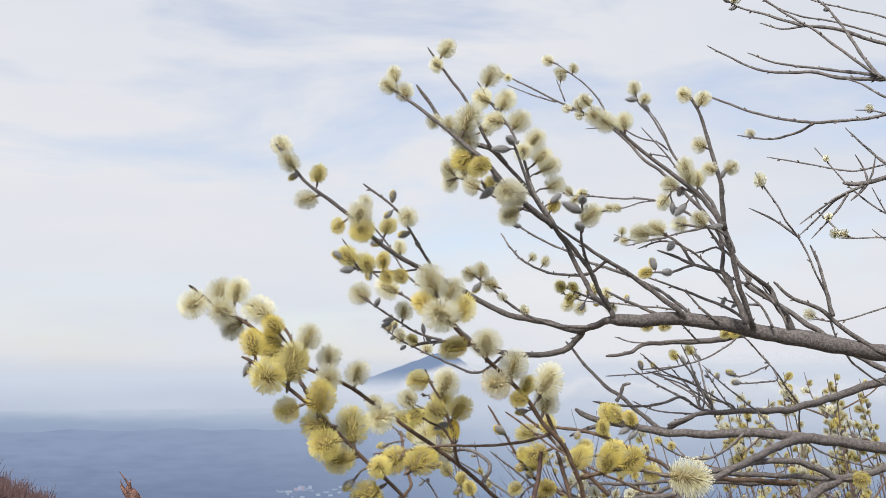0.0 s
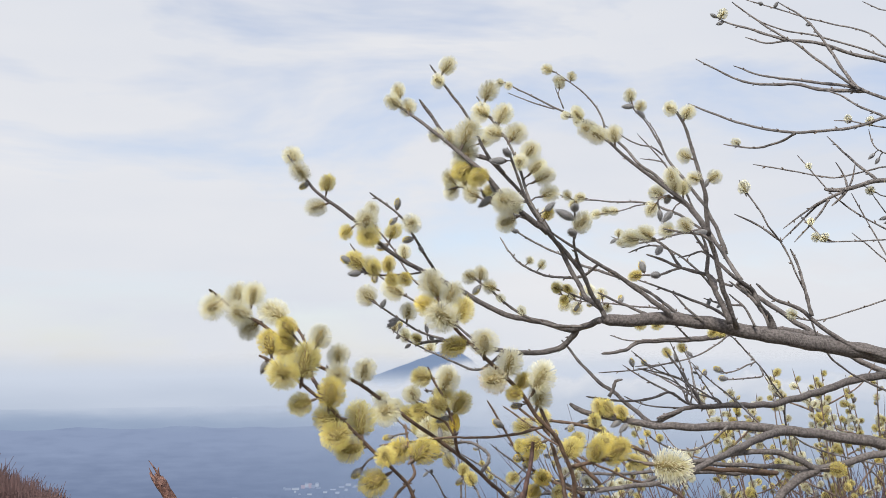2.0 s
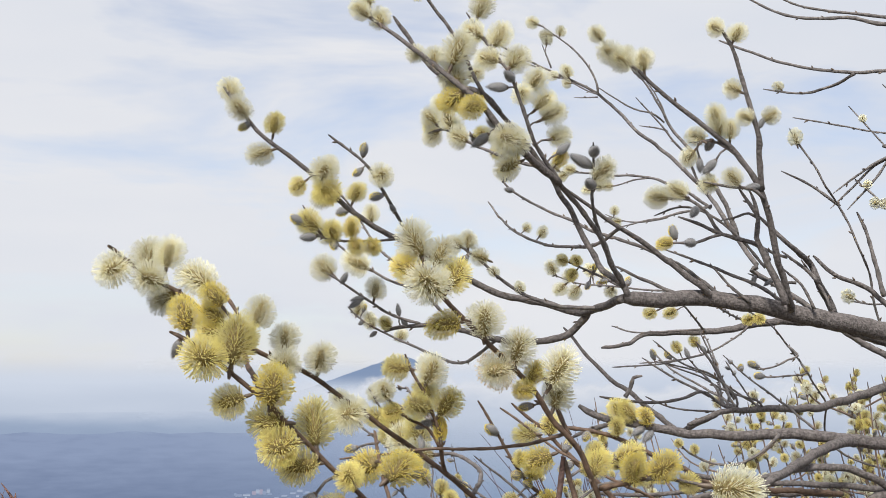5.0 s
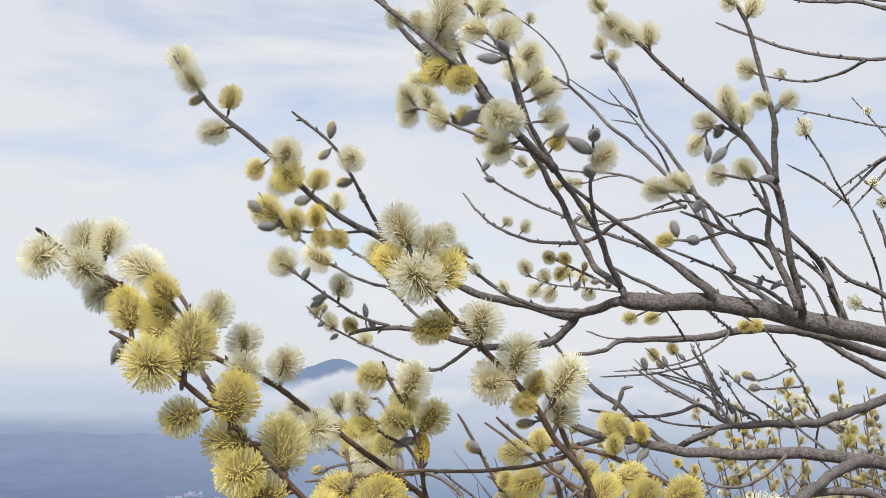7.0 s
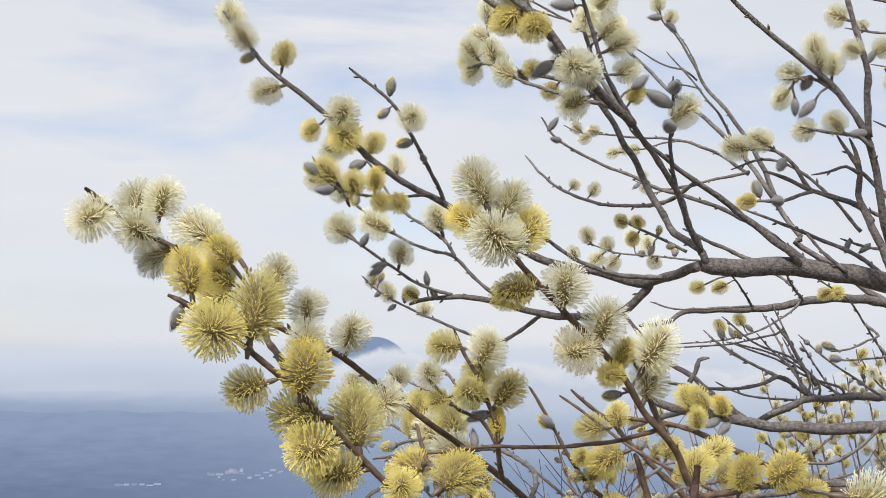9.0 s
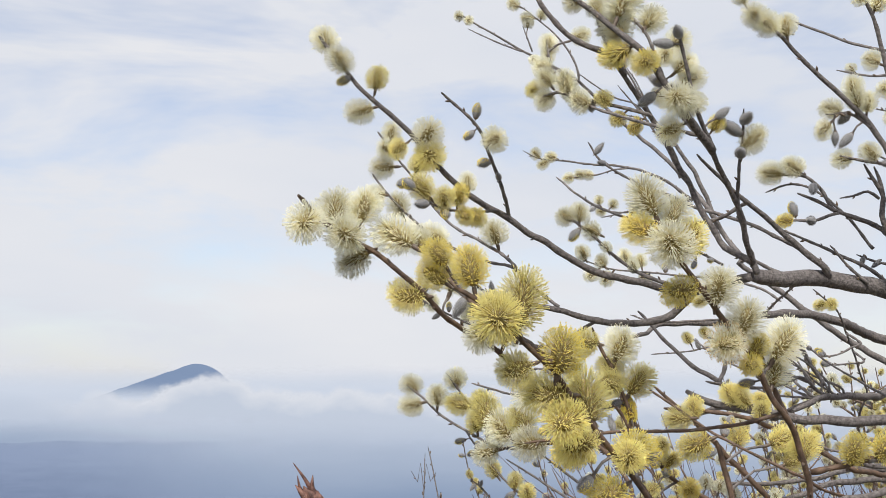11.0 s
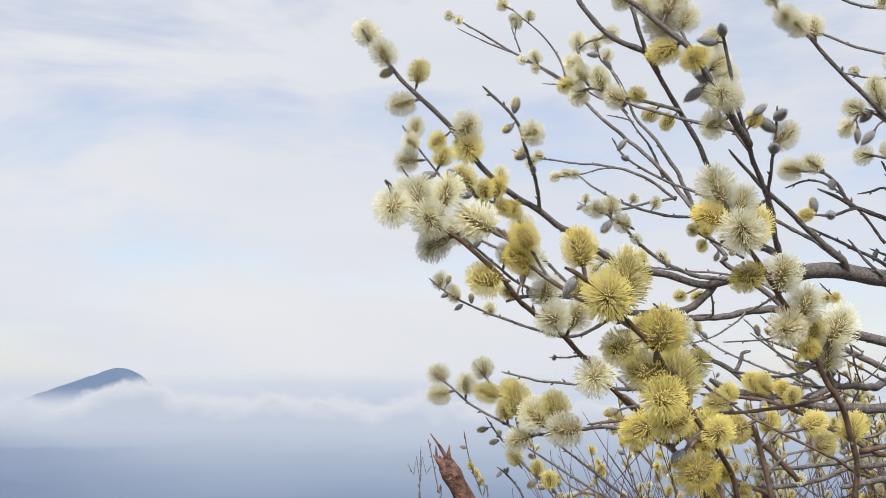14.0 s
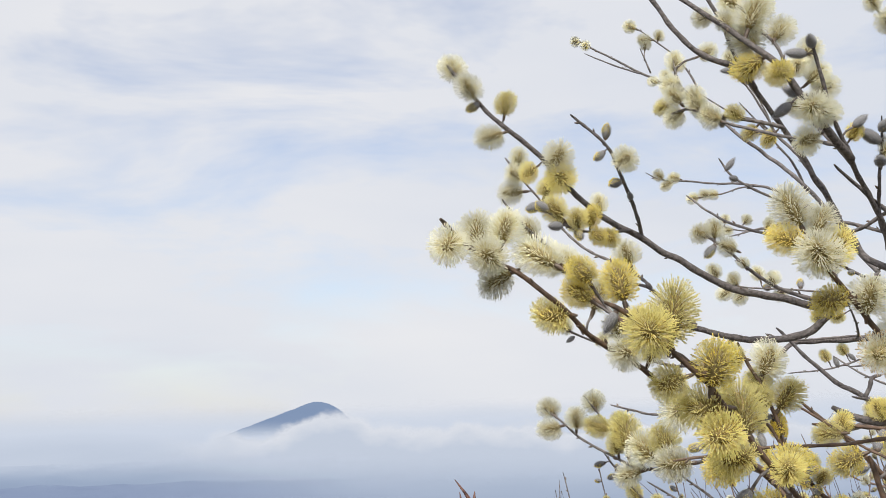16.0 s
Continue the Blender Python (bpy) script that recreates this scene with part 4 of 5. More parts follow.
b = twig([(.043, 1.450, 1.915), (.045, 1.440, 1.888), (.049, 1.420, 1.863), (.062, 1.400, 1.847), (.088, 1.385, 1.838), (.114, 1.375, 1.829), (.122, 1.387, 1.829)], 0.0009, 0.0018)
catkins(b, "pale", 20, (.046, 1.452, 1.910))
catkins(b, "pale", 19, (.071, 1.436, 1.916))
catkins(b, "pale", 22, (.038, 1.443, 1.886))
catkins(b, "pale", 21, (.052, 1.404, 1.854))
catkins(b, "cream", 18, (.030, 1.438, 1.864), (.077, 1.383, 1.843))
catkins(b, "grey", 18, (.071, 1.402, 1.841))
catkins(b, "cream", 17, (.092, 1.386, 1.827))
catkins(b, "yellow", 16, (.106, 1.380, 1.820))
b = twig([(.262, 1.500, 1.650), (.291, 1.500, 1.627), (.327, 1.500, 1.612), (.345, 1.490, 1.591), (.347, 1.495, 1.579)], 0.0007, 0.0012)
b = twig([(.276, 1.520, 1.627), (.314, 1.510, 1.612), (.338, 1.500, 1.597), (.376, 1.520, 1.587), (.386, 1.532, 1.578)], 0.0007, 0.0012)
b = twig([(.318, 1.530, 1.663), (.331, 1.520, 1.628), (.337, 1.490, 1.596), (.334, 1.484, 1.582)], 0.0007, 0.0012)
b = twig([(.349, 1.550, 1.636), (.370, 1.530, 1.612), (.395, 1.480, 1.582), (.409, 1.420, 1.555), (.406, 1.410, 1.553)], 0.0007, 0.0014)
catkins(b, "grey", 11, (.356, 1.548, 1.629))
catkins(b, "opening", 12, (.366, 1.542, 1.622))
b = far_branch([(.126, 2.250, 2.200), (.189, 2.250, 2.167), (.238, 2.250, 2.142), (.288, 2.250, 2.120), (.334, 2.250, 2.095), (.372, 2.250, 2.060), (.395, 2.220, 2.023), (.431, 2.220, 1.998), (.467, 2.190, 1.952), (.502, 2.190, 1.913), (.519, 2.160, 1.872), (.545, 2.160, 1.831), (.560, 2.130, 1.794), (.588, 2.130, 1.763), (.950, 2.120, 1.580), (1.870, 2.100, 1.450)], 0.0012, 0.0088)
catkins(b, "pale", 18, (.128, 2.240, 2.191), (.144, 2.240, 2.185))
b = far_branch([(.142, 2.240, 2.171), (.181, 2.240, 2.155), (.233, 2.240, 2.138)], 0.0008, 0.0014)
b = far_branch([(.224, 2.240, 2.219), (.265, 2.240, 2.191), (.295, 2.240, 2.166), (.315, 2.240, 2.141), (.328, 2.240, 2.113), (.330, 2.240, 2.096)], 0.0008, 0.0018)
catkins(b, "pale", 22, (.221, 2.240, 2.217), (.246, 2.240, 2.195), (.268, 2.240, 2.203))
b = far_branch([(.235, 2.240, 2.181), (.243, 2.240, 2.160), (.251, 2.240, 2.139)], 0.0008, 0.0014)
catkins(b, "small", 20, (.244, 2.240, 2.187))
b = far_branch([(.252, 2.240, 2.126), (.275, 2.240, 2.119), (.314, 2.240, 2.099), (.330, 2.240, 2.094)], 0.0008, 0.0013)
catkins(b, "pale", 24, (.278, 2.240, 2.131))
catkins(b, "small", 18, (.255, 2.240, 2.125), (.277, 2.240, 2.112))
b = far_branch([(.289, 2.240, 2.088), (.309, 2.240, 2.088), (.330, 2.240, 2.089)], 0.0007, 0.0012)
b = far_branch([(.328, 2.240, 2.107), (.350, 2.240, 2.093), (.377, 2.240, 2.076), (.400, 2.240, 2.066), (.421, 2.240, 2.062), (.442, 2.240, 2.046)], 0.0009, 0.0016)
b = far_branch([(.374, 2.220, 2.150), (.389, 2.220, 2.127), (.404, 2.220, 2.113), (.422, 2.220, 2.084), (.437, 2.220, 2.054), (.450, 2.220, 2.031), (.470, 2.200, 1.998), (.501, 2.200, 1.955), (.520, 2.200, 1.926), (.539, 2.200, 1.883), (.550, 2.200, 1.848)], 0.0009, 0.0042)
catkins(b, "pale", 26, (.378, 2.220, 2.158), (.397, 2.220, 2.138))
catkins(b, "grey", 22, (.372, 2.220, 2.138), (.398, 2.220, 2.123))
b = far_branch([(.406, 2.220, 2.116), (.424, 2.220, 2.089), (.435, 2.220, 2.065), (.438, 2.220, 2.051)], 0.0008, 0.0014)
b = far_branch([(.390, 2.220, 2.085), (.413, 2.220, 2.059), (.435, 2.220, 2.033), (.453, 2.220, 2.010), (.473, 2.220, 1.984), (.496, 2.220, 1.934)], 0.0009, 0.0022)
b = far_branch([(.395, 2.220, 2.036), (.422, 2.220, 2.033), (.443, 2.220, 2.027)], 0.0008, 0.0014)
b = far_branch([(.234, 2.240, 1.973), (.258, 2.240, 1.962), (.302, 2.240, 1.959), (.346, 2.240, 1.955), (.378, 2.240, 1.955), (.413, 2.240, 1.952), (.434, 2.200, 1.936), (.465, 2.200, 1.923), (.492, 2.200, 1.905), (.508, 2.200, 1.894)], 0.0008, 0.0026)
catkins(b, "pale", 20, (.256, 2.240, 1.968), (.270, 2.240, 1.954), (.283, 2.240, 1.964))
b = far_branch([(.302, 2.240, 1.927), (.329, 2.240, 1.933), (.360, 2.240, 1.938), (.387, 2.240, 1.947), (.413, 2.240, 1.951)], 0.0008, 0.0014)
catkins(b, "pale", 19, (.312, 2.240, 1.931), (.330, 2.240, 1.937), (.346, 2.240, 1.937))
b = far_branch([(.352, 2.200, 1.861), (.388, 2.200, 1.870), (.430, 2.200, 1.879), (.465, 2.200, 1.888), (.509, 2.200, 1.898)], 0.0009, 0.0024)
b = far_branch([(.333, 2.200, 1.883), (.356, 2.200, 1.874), (.386, 2.200, 1.870), (.410, 2.200, 1.873), (.436, 2.200, 1.879)], 0.0008, 0.0014)
catkins(b, "pale", 18, (.348, 2.200, 1.889), (.352, 2.200, 1.871))
catkins(b, "grey", 15, (.337, 2.200, 1.874))
b = branch([(.317, 1.360, 1.789), (.326, 1.360, 1.776), (.335, 1.360, 1.759), (.333, 1.360, 1.742), (.342, 1.360, 1.721), (.351, 1.360, 1.698), (.359, 1.360, 1.678)], 0.0012, 0.0038)
b = branch([(.327, 1.360, 1.787), (.332, 1.360, 1.776), (.335, 1.360, 1.760)], 0.001, 0.0022)
b = twig([(.303, 1.380, 1.760), (.317, 1.380, 1.763), (.332, 1.380, 1.767), (.343, 1.380, 1.761)], 0.0008, 0.0014)
b = branch([(.266, 1.390, 1.765), (.284, 1.390, 1.759), (.306, 1.390, 1.749), (.323, 1.390, 1.744), (.344, 1.390, 1.737), (.344, 1.362, 1.721)], 0.0011, 0.0027)
b = twig([(.269, 1.400, 1.790), (.279, 1.400, 1.784), (.291, 1.400, 1.776), (.299, 1.400, 1.769), (.306, 1.400, 1.755), (.310, 1.400, 1.750)], 0.0011, 0.002)
catkins(b, "pale", 24, (.252, 1.411, 1.787), (.269, 1.400, 1.791))
catkins(b, "grey", 18, (.282, 1.390, 1.770))
b = twig([(.255, 1.390, 1.739), (.265, 1.390, 1.740), (.282, 1.390, 1.740), (.296, 1.390, 1.745), (.307, 1.390, 1.748)], 0.0009, 0.0016)
catkins(b, "opening", 18, (.261, 1.390, 1.750))
catkins(b, "yellow", 15, (.254, 1.390, 1.739))
catkins(b, "grey", 18, (.276, 1.385, 1.739))
b = branch([(.339, 1.370, 1.763), (.352, 1.370, 1.749), (.369, 1.370, 1.734), (.398, 1.400, 1.720), (.404, 1.400, 1.703), (.427, 1.440, 1.690), (.433, 1.440, 1.674)], 0.0014, 0.0042)
b = twig([(.366, 1.390, 1.732), (.382, 1.390, 1.720), (.394, 1.390, 1.710), (.400, 1.390, 1.702)], 0.001, 0.002)
b = twig([(.340, 1.380, 1.736), (.355, 1.380, 1.729), (.368, 1.380, 1.725)], 0.001, 0.0016)
b = twig([(.341, 1.420, 1.713), (.356, 1.420, 1.708), (.371, 1.420, 1.705), (.389, 1.420, 1.704)], 0.0008, 0.0014)
catkins(b, "grey", 11, (.347, 1.420, 1.707), (.362, 1.420, 1.705))
b = twig([(.260, 1.420, 1.736), (.277, 1.420, 1.730), (.304, 1.420, 1.720), (.326, 1.420, 1.711), (.344, 1.420, 1.704), (.362, 1.420, 1.694), (.377, 1.420, 1.682)], 0.0009, 0.002)
b = far_branch([(.397, 1.450, 1.866), (.403, 1.450, 1.855), (.415, 1.450, 1.837), (.425, 1.450, 1.822), (.433, 1.450, 1.806), (.452, 1.470, 1.790), (.463, 1.470, 1.769), (.473, 1.470, 1.743), (.491, 1.490, 1.719), (.498, 1.500, 1.687), (.515, 1.512, 1.655), (.560, 1.540, 1.620), (.680, 1.590, 1.575), (.950, 1.700, 1.500), (1.860, 2.100, 1.400)], 0.0009, 0.0026)
catkins(b, "small", 16, (.403, 1.450, 1.855))
b = far_branch([(.395, 1.475, 1.826), (.412, 1.475, 1.818), (.433, 1.475, 1.806), (.456, 1.475, 1.789)], 0.0008, 0.0016)

b = twig([(.250, 1.500, 1.613), (.241, 1.500, 1.611), (.238, 1.500, 1.601), (.232, 1.500, 1.591)], 0.0018, 0.0022)
b = shoot([(.069, 1.350, 1.589), (.080, 1.350, 1.571), (.091, 1.350, 1.552), (.104, 1.350, 1.529), (.121, 1.350, 1.509), (.150, 1.350, 1.492), (.182, 1.350, 1.479), (.190, 1.360, 1.460), (.340, 1.400, 1.300)], 0.0011, 0.0028)
catkins(b, "cream", 17, (.107, 1.340, 1.536), (.119, 1.345, 1.525), (.098, 1.340, 1.500), (.151, 1.340, 1.484))
catkins(b, "yellow", 21, (.132, 1.340, 1.500), (.121, 1.340, 1.484))
catkins(b, "opening", 17, (.104, 1.345, 1.522), (.114, 1.345, 1.514), (.082, 1.345, 1.562), (.095, 1.345, 1.480))
b = shoot([(.098, 1.330, 1.587), (.112, 1.330, 1.575), (.128, 1.330, 1.563), (.146, 1.330, 1.544), (.168, 1.330, 1.523), (.198, 1.330, 1.493)], 0.0012, 0.0024)
catkins(b, "cream", 20, (.133, 1.330, 1.567), (.173, 1.330, 1.544))
catkins(b, "opening", 16, (.147, 1.330, 1.531))
b = shoot([(.139, 1.300, 1.542), (.146, 1.300, 1.520), (.152, 1.300, 1.495), (.158, 1.300, 1.470), (.200, 1.320, 1.350), (.400, 1.400, 1.000)], 0.0022, 0.004)
catkins(b, "cream", 22, (.195, 1.300, 1.542), (.208, 1.300, 1.526))
b = branch([(.407, 1.420, 1.731), (.430, 1.420, 1.711), (.453, 1.420, 1.703), (.477, 1.420, 1.686), (.498, 1.420, 1.668), (.528, 1.420, 1.651), (.572, 1.420, 1.638), (.720, 1.450, 1.605)], 0.0016, 0.0046)
b = far_branch([(.480, 1.520, 1.693), (.514, 1.520, 1.690), (.558, 1.520, 1.702), (.603, 1.520, 1.717), (.658, 1.520, 1.736), (1.000, 1.750, 1.660), (1.870, 2.100, 1.600)], 0.0009, 0.0018)
catkins(b, "small", 16, (.479, 1.520, 1.698))
b = twig([(.445, 1.400, 1.772), (.454, 1.400, 1.752), (.461, 1.400, 1.725), (.469, 1.400, 1.689)], 0.0012, 0.0024)
b = twig([(.388, 1.400, 1.725), (.400, 1.400, 1.707), (.410, 1.400, 1.692), (.416, 1.400, 1.675)], 0.0009, 0.0016)
b = twig([(.297, 1.390, 1.717), (.318, 1.390, 1.695), (.334, 1.390, 1.682)], 0.0009, 0.0016)
b = twig([(.366, 1.390, 1.716), (.384, 1.390, 1.699), (.396, 1.390, 1.676)], 0.0009, 0.0016)
b = twig([(.212, 1.440, 1.722), (.231, 1.440, 1.713), (.260, 1.440, 1.700), (.284, 1.440, 1.690)], 0.0012, 0.002)
b = twig([(.249, 1.420, 1.770), (.276, 1.420, 1.779), (.304, 1.420, 1.772), (.335, 1.420, 1.747), (.359, 1.420, 1.719)], 0.0008, 0.0015)
b = twig([(.307, 1.500, 1.649), (.324, 1.500, 1.625), (.338, 1.500, 1.600), (.347, 1.500, 1.589)], 0.001, 0.0018)
b = twig([(.172, 1.480, 1.550), (.201, 1.480, 1.561), (.227, 1.480, 1.568)], 0.0016, 0.0032)
b = twig([(.049, 1.420, 1.746), (.063, 1.420, 1.734), (.079, 1.420, 1.722), (.102, 1.420, 1.702), (.130, 1.420, 1.687), (.158, 1.420, 1.679), (.195, 1.420, 1.679)], 0.001, 0.0022)
catkins(b, "pale", 20, (.051, 1.420, 1.741), (.065, 1.420, 1.744), (.077, 1.420, 1.728))
catkins(b, "opening", 15, (.060, 1.420, 1.725))
catkins(b, "small", 12, (.090, 1.420, 1.713), (.116, 1.420, 1.697))
b = twig([(.161, 1.450, 1.730), (.179, 1.450, 1.721), (.201, 1.450, 1.712), (.218, 1.450, 1.703)], 0.0009, 0.0014)
catkins(b, "cream", 13, (.161, 1.445, 1.728), (.175, 1.445, 1.727), (.171, 1.445, 1.714))
catkins(b, "opening", 11, (.193, 1.445, 1.721), (.203, 1.445, 1.707), (.186, 1.445, 1.703))
b = shoot([(.107, 1.330, 1.568), (.149, 1.330, 1.565), (.184, 1.330, 1.559), (.217, 1.330, 1.545), (.249, 1.330, 1.530), (.288, 1.330, 1.514), (.420, 1.400, 1.500)], 0.0014, 0.0028)
catkins(b, "cream", 17, (.192, 1.325, 1.564))
catkins(b, "opening", 14, (.164, 1.325, 1.558))
b = branch([(.171, 1.400, 1.503), (.205, 1.400, 1.500), (.239, 1.400, 1.500), (.280, 1.400, 1.503), (.328, 1.400, 1.512), (.500, 1.450, 1.500)], 0.0014, 0.0034)
b = branch([(.152, 1.380, 1.494), (.182, 1.380, 1.483), (.222, 1.380, 1.485), (.256, 1.380, 1.491), (.293, 1.380, 1.502), (.420, 1.420, 1.500)], 0.0014, 0.0034)
catkins(b, "small", 13, (.162, 1.375, 1.502), (.175, 1.375, 1.500), (.188, 1.375, 1.493), (.227, 1.375, 1.491))
b = branch([(-.010, 1.360, 1.952), (.004, 1.360, 1.932), (.017, 1.360, 1.912), (.031, 1.360, 1.898), (.051, 1.360, 1.885), (.078, 1.360, 1.876), (.092, 1.370, 1.862)], 0.0016, 0.0028)
# ---- willow trunk ----
def trunk_and_crown(pts, r0, r1, tree, label, seed):
    """The trunk, and the outer limbs on the side away from the walk."""
    r = random.Random(seed)
    st = grow("trunk", pts, r0, r1, 0.02, 18, [BARK_GREY, BUD_SCALE], 0, tree, label)
    line = ob_lines[st.name]
    for k in range(9):
        root = line[int(len(line) * (0.02 + 0.045 * k))]
        a = r.uniform(-1.0, 1.2)
        size = r.uniform(0.5, 0.85)
        out = Vector((math.cos(a), math.sin(a), r.uniform(0.5, 1.0))).normalized()
        tip = root + out * size
        bend = (root + tip) / 2 + Vector((0.03, 0.02, -0.06))
        bough = grow("branch", [tip, bend, root], 0.0016, 0.012, 0.02, 8, [BARK_GREY, BUD_SCALE], 0.2, tree)
        for m in range(6):
            q = ob_lines[bough.name][2 + 3 * m]
            end = q + (out + Vector((r.uniform(-1, 1), r.uniform(-1, 1), r.uniform(-0.2, 0.8)))).normalized() * r.uniform(0.12, 0.25)
            tw = grow("twig", [end, (q + end) / 2 + Vector((0, 0, -0.015)), q], 0.0009, 0.0022, 0.015, 6, [BARK_TWIG, BUD_SCALE], 0.8, tree)
            catkins(tw, "pale", 20, *[ob_lines[tw.name][i] + Vector((0.006, 0.004, 0.008)) for i in (1, 4, 7)])


trunk_and_crown([(1.22, 1.56, 2.7), (1.15, 1.52, 2.3), (1.10, 1.5, 1.8), (1.05, 1.5, 1.0), (1.04, 1.5, 0.5), (1.02, 1.52, -0.4)], 0.008, 0.06, willow, "leaning grey willow trunk", 1)
trunk_and_crown([(2.06, 2.2, 2.9), (1.97, 2.14, 2.3), (1.88, 2.1, 1.5), (1.82, 2.1, 0.5), (1.8, 2.12, -0.6)], 0.008, 0.06, willow_two, "grey willow trunk", 2)

# ---- broken stake ----
SPLINTER = material("torn_wood", (0.055, 0.025, 0.022), (0.20, 0.10, 0.075), 0.7, 260, 0.6, 500)
def broken_stub(base, top, r):
    ob = tagged(new("broken_stub"), "broken reddish-brown stub with splintered torn end", "branch stub")
    base, top = Vector(base), Vector(top)
    bm = bmesh.new()
    line = spline([Vector((base.x + 0.12, base.y + 0.08, -0.06)), Vector((base.x + 0.07, base.y + 0.03, 0.9)), base, base * 0.6 + top * 0.4 + Vector((0.004, 0, 0)), base * 0.25 + top * 0.75, top], 0.006)
    n = len(line)
    sweep(bm, line, [r * (1.1 - 0.2 * i / n) for i in range(n)], 12, 0, 0.25)
    part("stem", bm, SPLINTER, ob)
    rng = random.Random(3)
    axis = (top - base).normalized()
    u = axis.orthogonal().normalized()
    v = axis.cross(u)
    for k, (high, wide) in enumerate(((0.013, 0.22), (0.004, 0.5), (0.010, 0.25), (0.006, 0.45), (0.003, 0.5), (0.008, 0.3))):
        a = 1.05 * k
        o = (u * math.cos(a) + v * math.sin(a)) * r * 0.5
        bend = Vector((rng.uniform(-1, 1), rng.uniform(-1, 1), 0.6)) * high * 0.2
        bm = bmesh.new()
        sweep(bm, [top + o - axis * 0.006, top + o + axis * high * 0.3, top + o * 1.1 + axis * high * 0.6 + bend * 0.6, top + o + axis * high + bend * 2], [r * wide, r * wide * 0.9, r * wide * 0.6, r * 0.04], 5, 0, 0.3)
        part("splinter", bm, SPLINTER, ob)
    return ob


broken_stub((-0.08, 0.99, 1.31), (-0.222, 0.95, 1.531), 0.0052)

DRY = material("dry_red_bark", (0.045, 0.024, 0.022), (0.13, 0.075, 0.062), 0.75, 240, 0.5, 500)
stick = tagged(new("dry_stick"), "upright dry dark reddish stick below the shoots", "stick")
bm = bmesh.new()
line = spline([(0.096, 0.965, 1.560), (0.093, 0.965, 1.537), (0.088, 0.965, 1.515), (0.084, 0.97, 1.44), (0.08, 0.99, 0.8), (0.07, 1.0, -0.05)], 0.01)
sweep(bm, line, [0.0015 + 0.004 * (i / len(line)) ** 0.5 for i in range(len(line))], 8, 0, 0.2)
for at, side in ((3, 1), (6, -1)):
    leaf_bud(bm, line[at], Vector((0, 0, 1)), Vector((side, 0, 0)), 0.0016, 0)
part("stem", bm, DRY, stick)

# ---- shrub behind, with small catkins ----
shrub = tagged(new("willow_shrub"), "willow shrub with thin stems and small yellow catkins", "shrub")
SHRUB_BARK = material("shrub_bark", (0.12, 0.085, 0.07), (0.24, 0.18, 0.15), 0.8, 150, 0.4, 500)
rng = random.Random(21)


def dress(st, reach, share):
    """Small catkins round the outer part of a stem."""
    line, used, turn, i = ob_lines[st.name], 0.0, rng.random() * 6, 1
    while used < reach and i < len(line) - 2:
        used += (line[i] - line[i - 1]).length
        if rng.random() < share:
            d = (line[i - 1] - line[i + 1]).normalized()
            turn += 2.4
            o = d.orthogonal().normalized()
            o = o * math.cos(turn) + d.cross(o) * math.sin(turn)
            catkin_on(st, rng.choice(("small", "cream", "cream", "opening", "pale")), rng.uniform(9, 15), line[i] + o * 0.006 + d * 0.002, line[i], d)
        i += 1


FULL = ((0.56, 1.63), (0.585, 1.60), (0.61, 1.62), (0.635, 1.58), (0.66, 1.63), (0.68, 1.60), (0.70, 1.62), (0.52, 1.57), (0.48, 1.60), (0.45, 1.55), (0.64, 1.55), (0.59, 1.54))
for k in range(34):
    x = 0.20 + 0.56 * ((k * 0.618) % 1.0)
    y = rng.uniform(1.68, 2.25)
    if k < len(FULL):
        x, y = FULL[k][0], rng.uniform(1.8, 2.0)
    top = 1.48 + 0.18 * max(0, min(1, (x - 0.2) / 0.36)) * rng.uniform(0.3, 1.0) + rng.uniform(-0.06, 0.02)
    if k < len(FULL):
        top = FULL[k][1]
    base = Vector((0.7 + 0.25 * x, y * 0.4 + 1.25, -0.06))
    tip = Vector((x, y, top))
    mid = base * 0.4 + tip * 0.6 + Vector((rng.uniform(-0.02, 0.05), 0, 0.05))
    near = tip * 0.75 + mid * 0.25 + Vector((rng.uniform(-0.015, 0.015), 0, -0.005))
    st = grow("stem", [tip, near, mid, base], 0.0008, 0.0036, 0.011, 6, [SHRUB_BARK, BUD_SCALE], 0.5, shrub)
    if k < len(FULL):
        dress(st, rng.uniform(0.10, 0.17), 0.85)
    elif k % 4:
        dress(st, rng.uniform(0.06, 0.16), 0.6)
    line = ob_lines[st.name]
    for _ in range(6):
        root = line[rng.randrange(4, max(6, len(line) // 2))]
        side = rng.choice((-1, 1))
        size = rng.uniform(0.07, 0.17)
        end = root + Vector((side * rng.uniform(0.3, 1.1), rng.uniform(-0.5, 0.5), rng.uniform(0.3, 1.0))).normalized() * size
        bend = (root + end) / 2 + Vector((side * 0.012, 0, -0.008))
        tw = grow("stem", [end, bend, root], 0.0006, 0.0016, 0.009, 5, [SHRUB_BARK, BUD_SCALE], 0.5, shrub)
        if rng.random() < 0.7:
            dress(tw, size * rng.uniform(0.5, 0.9), 0.72)

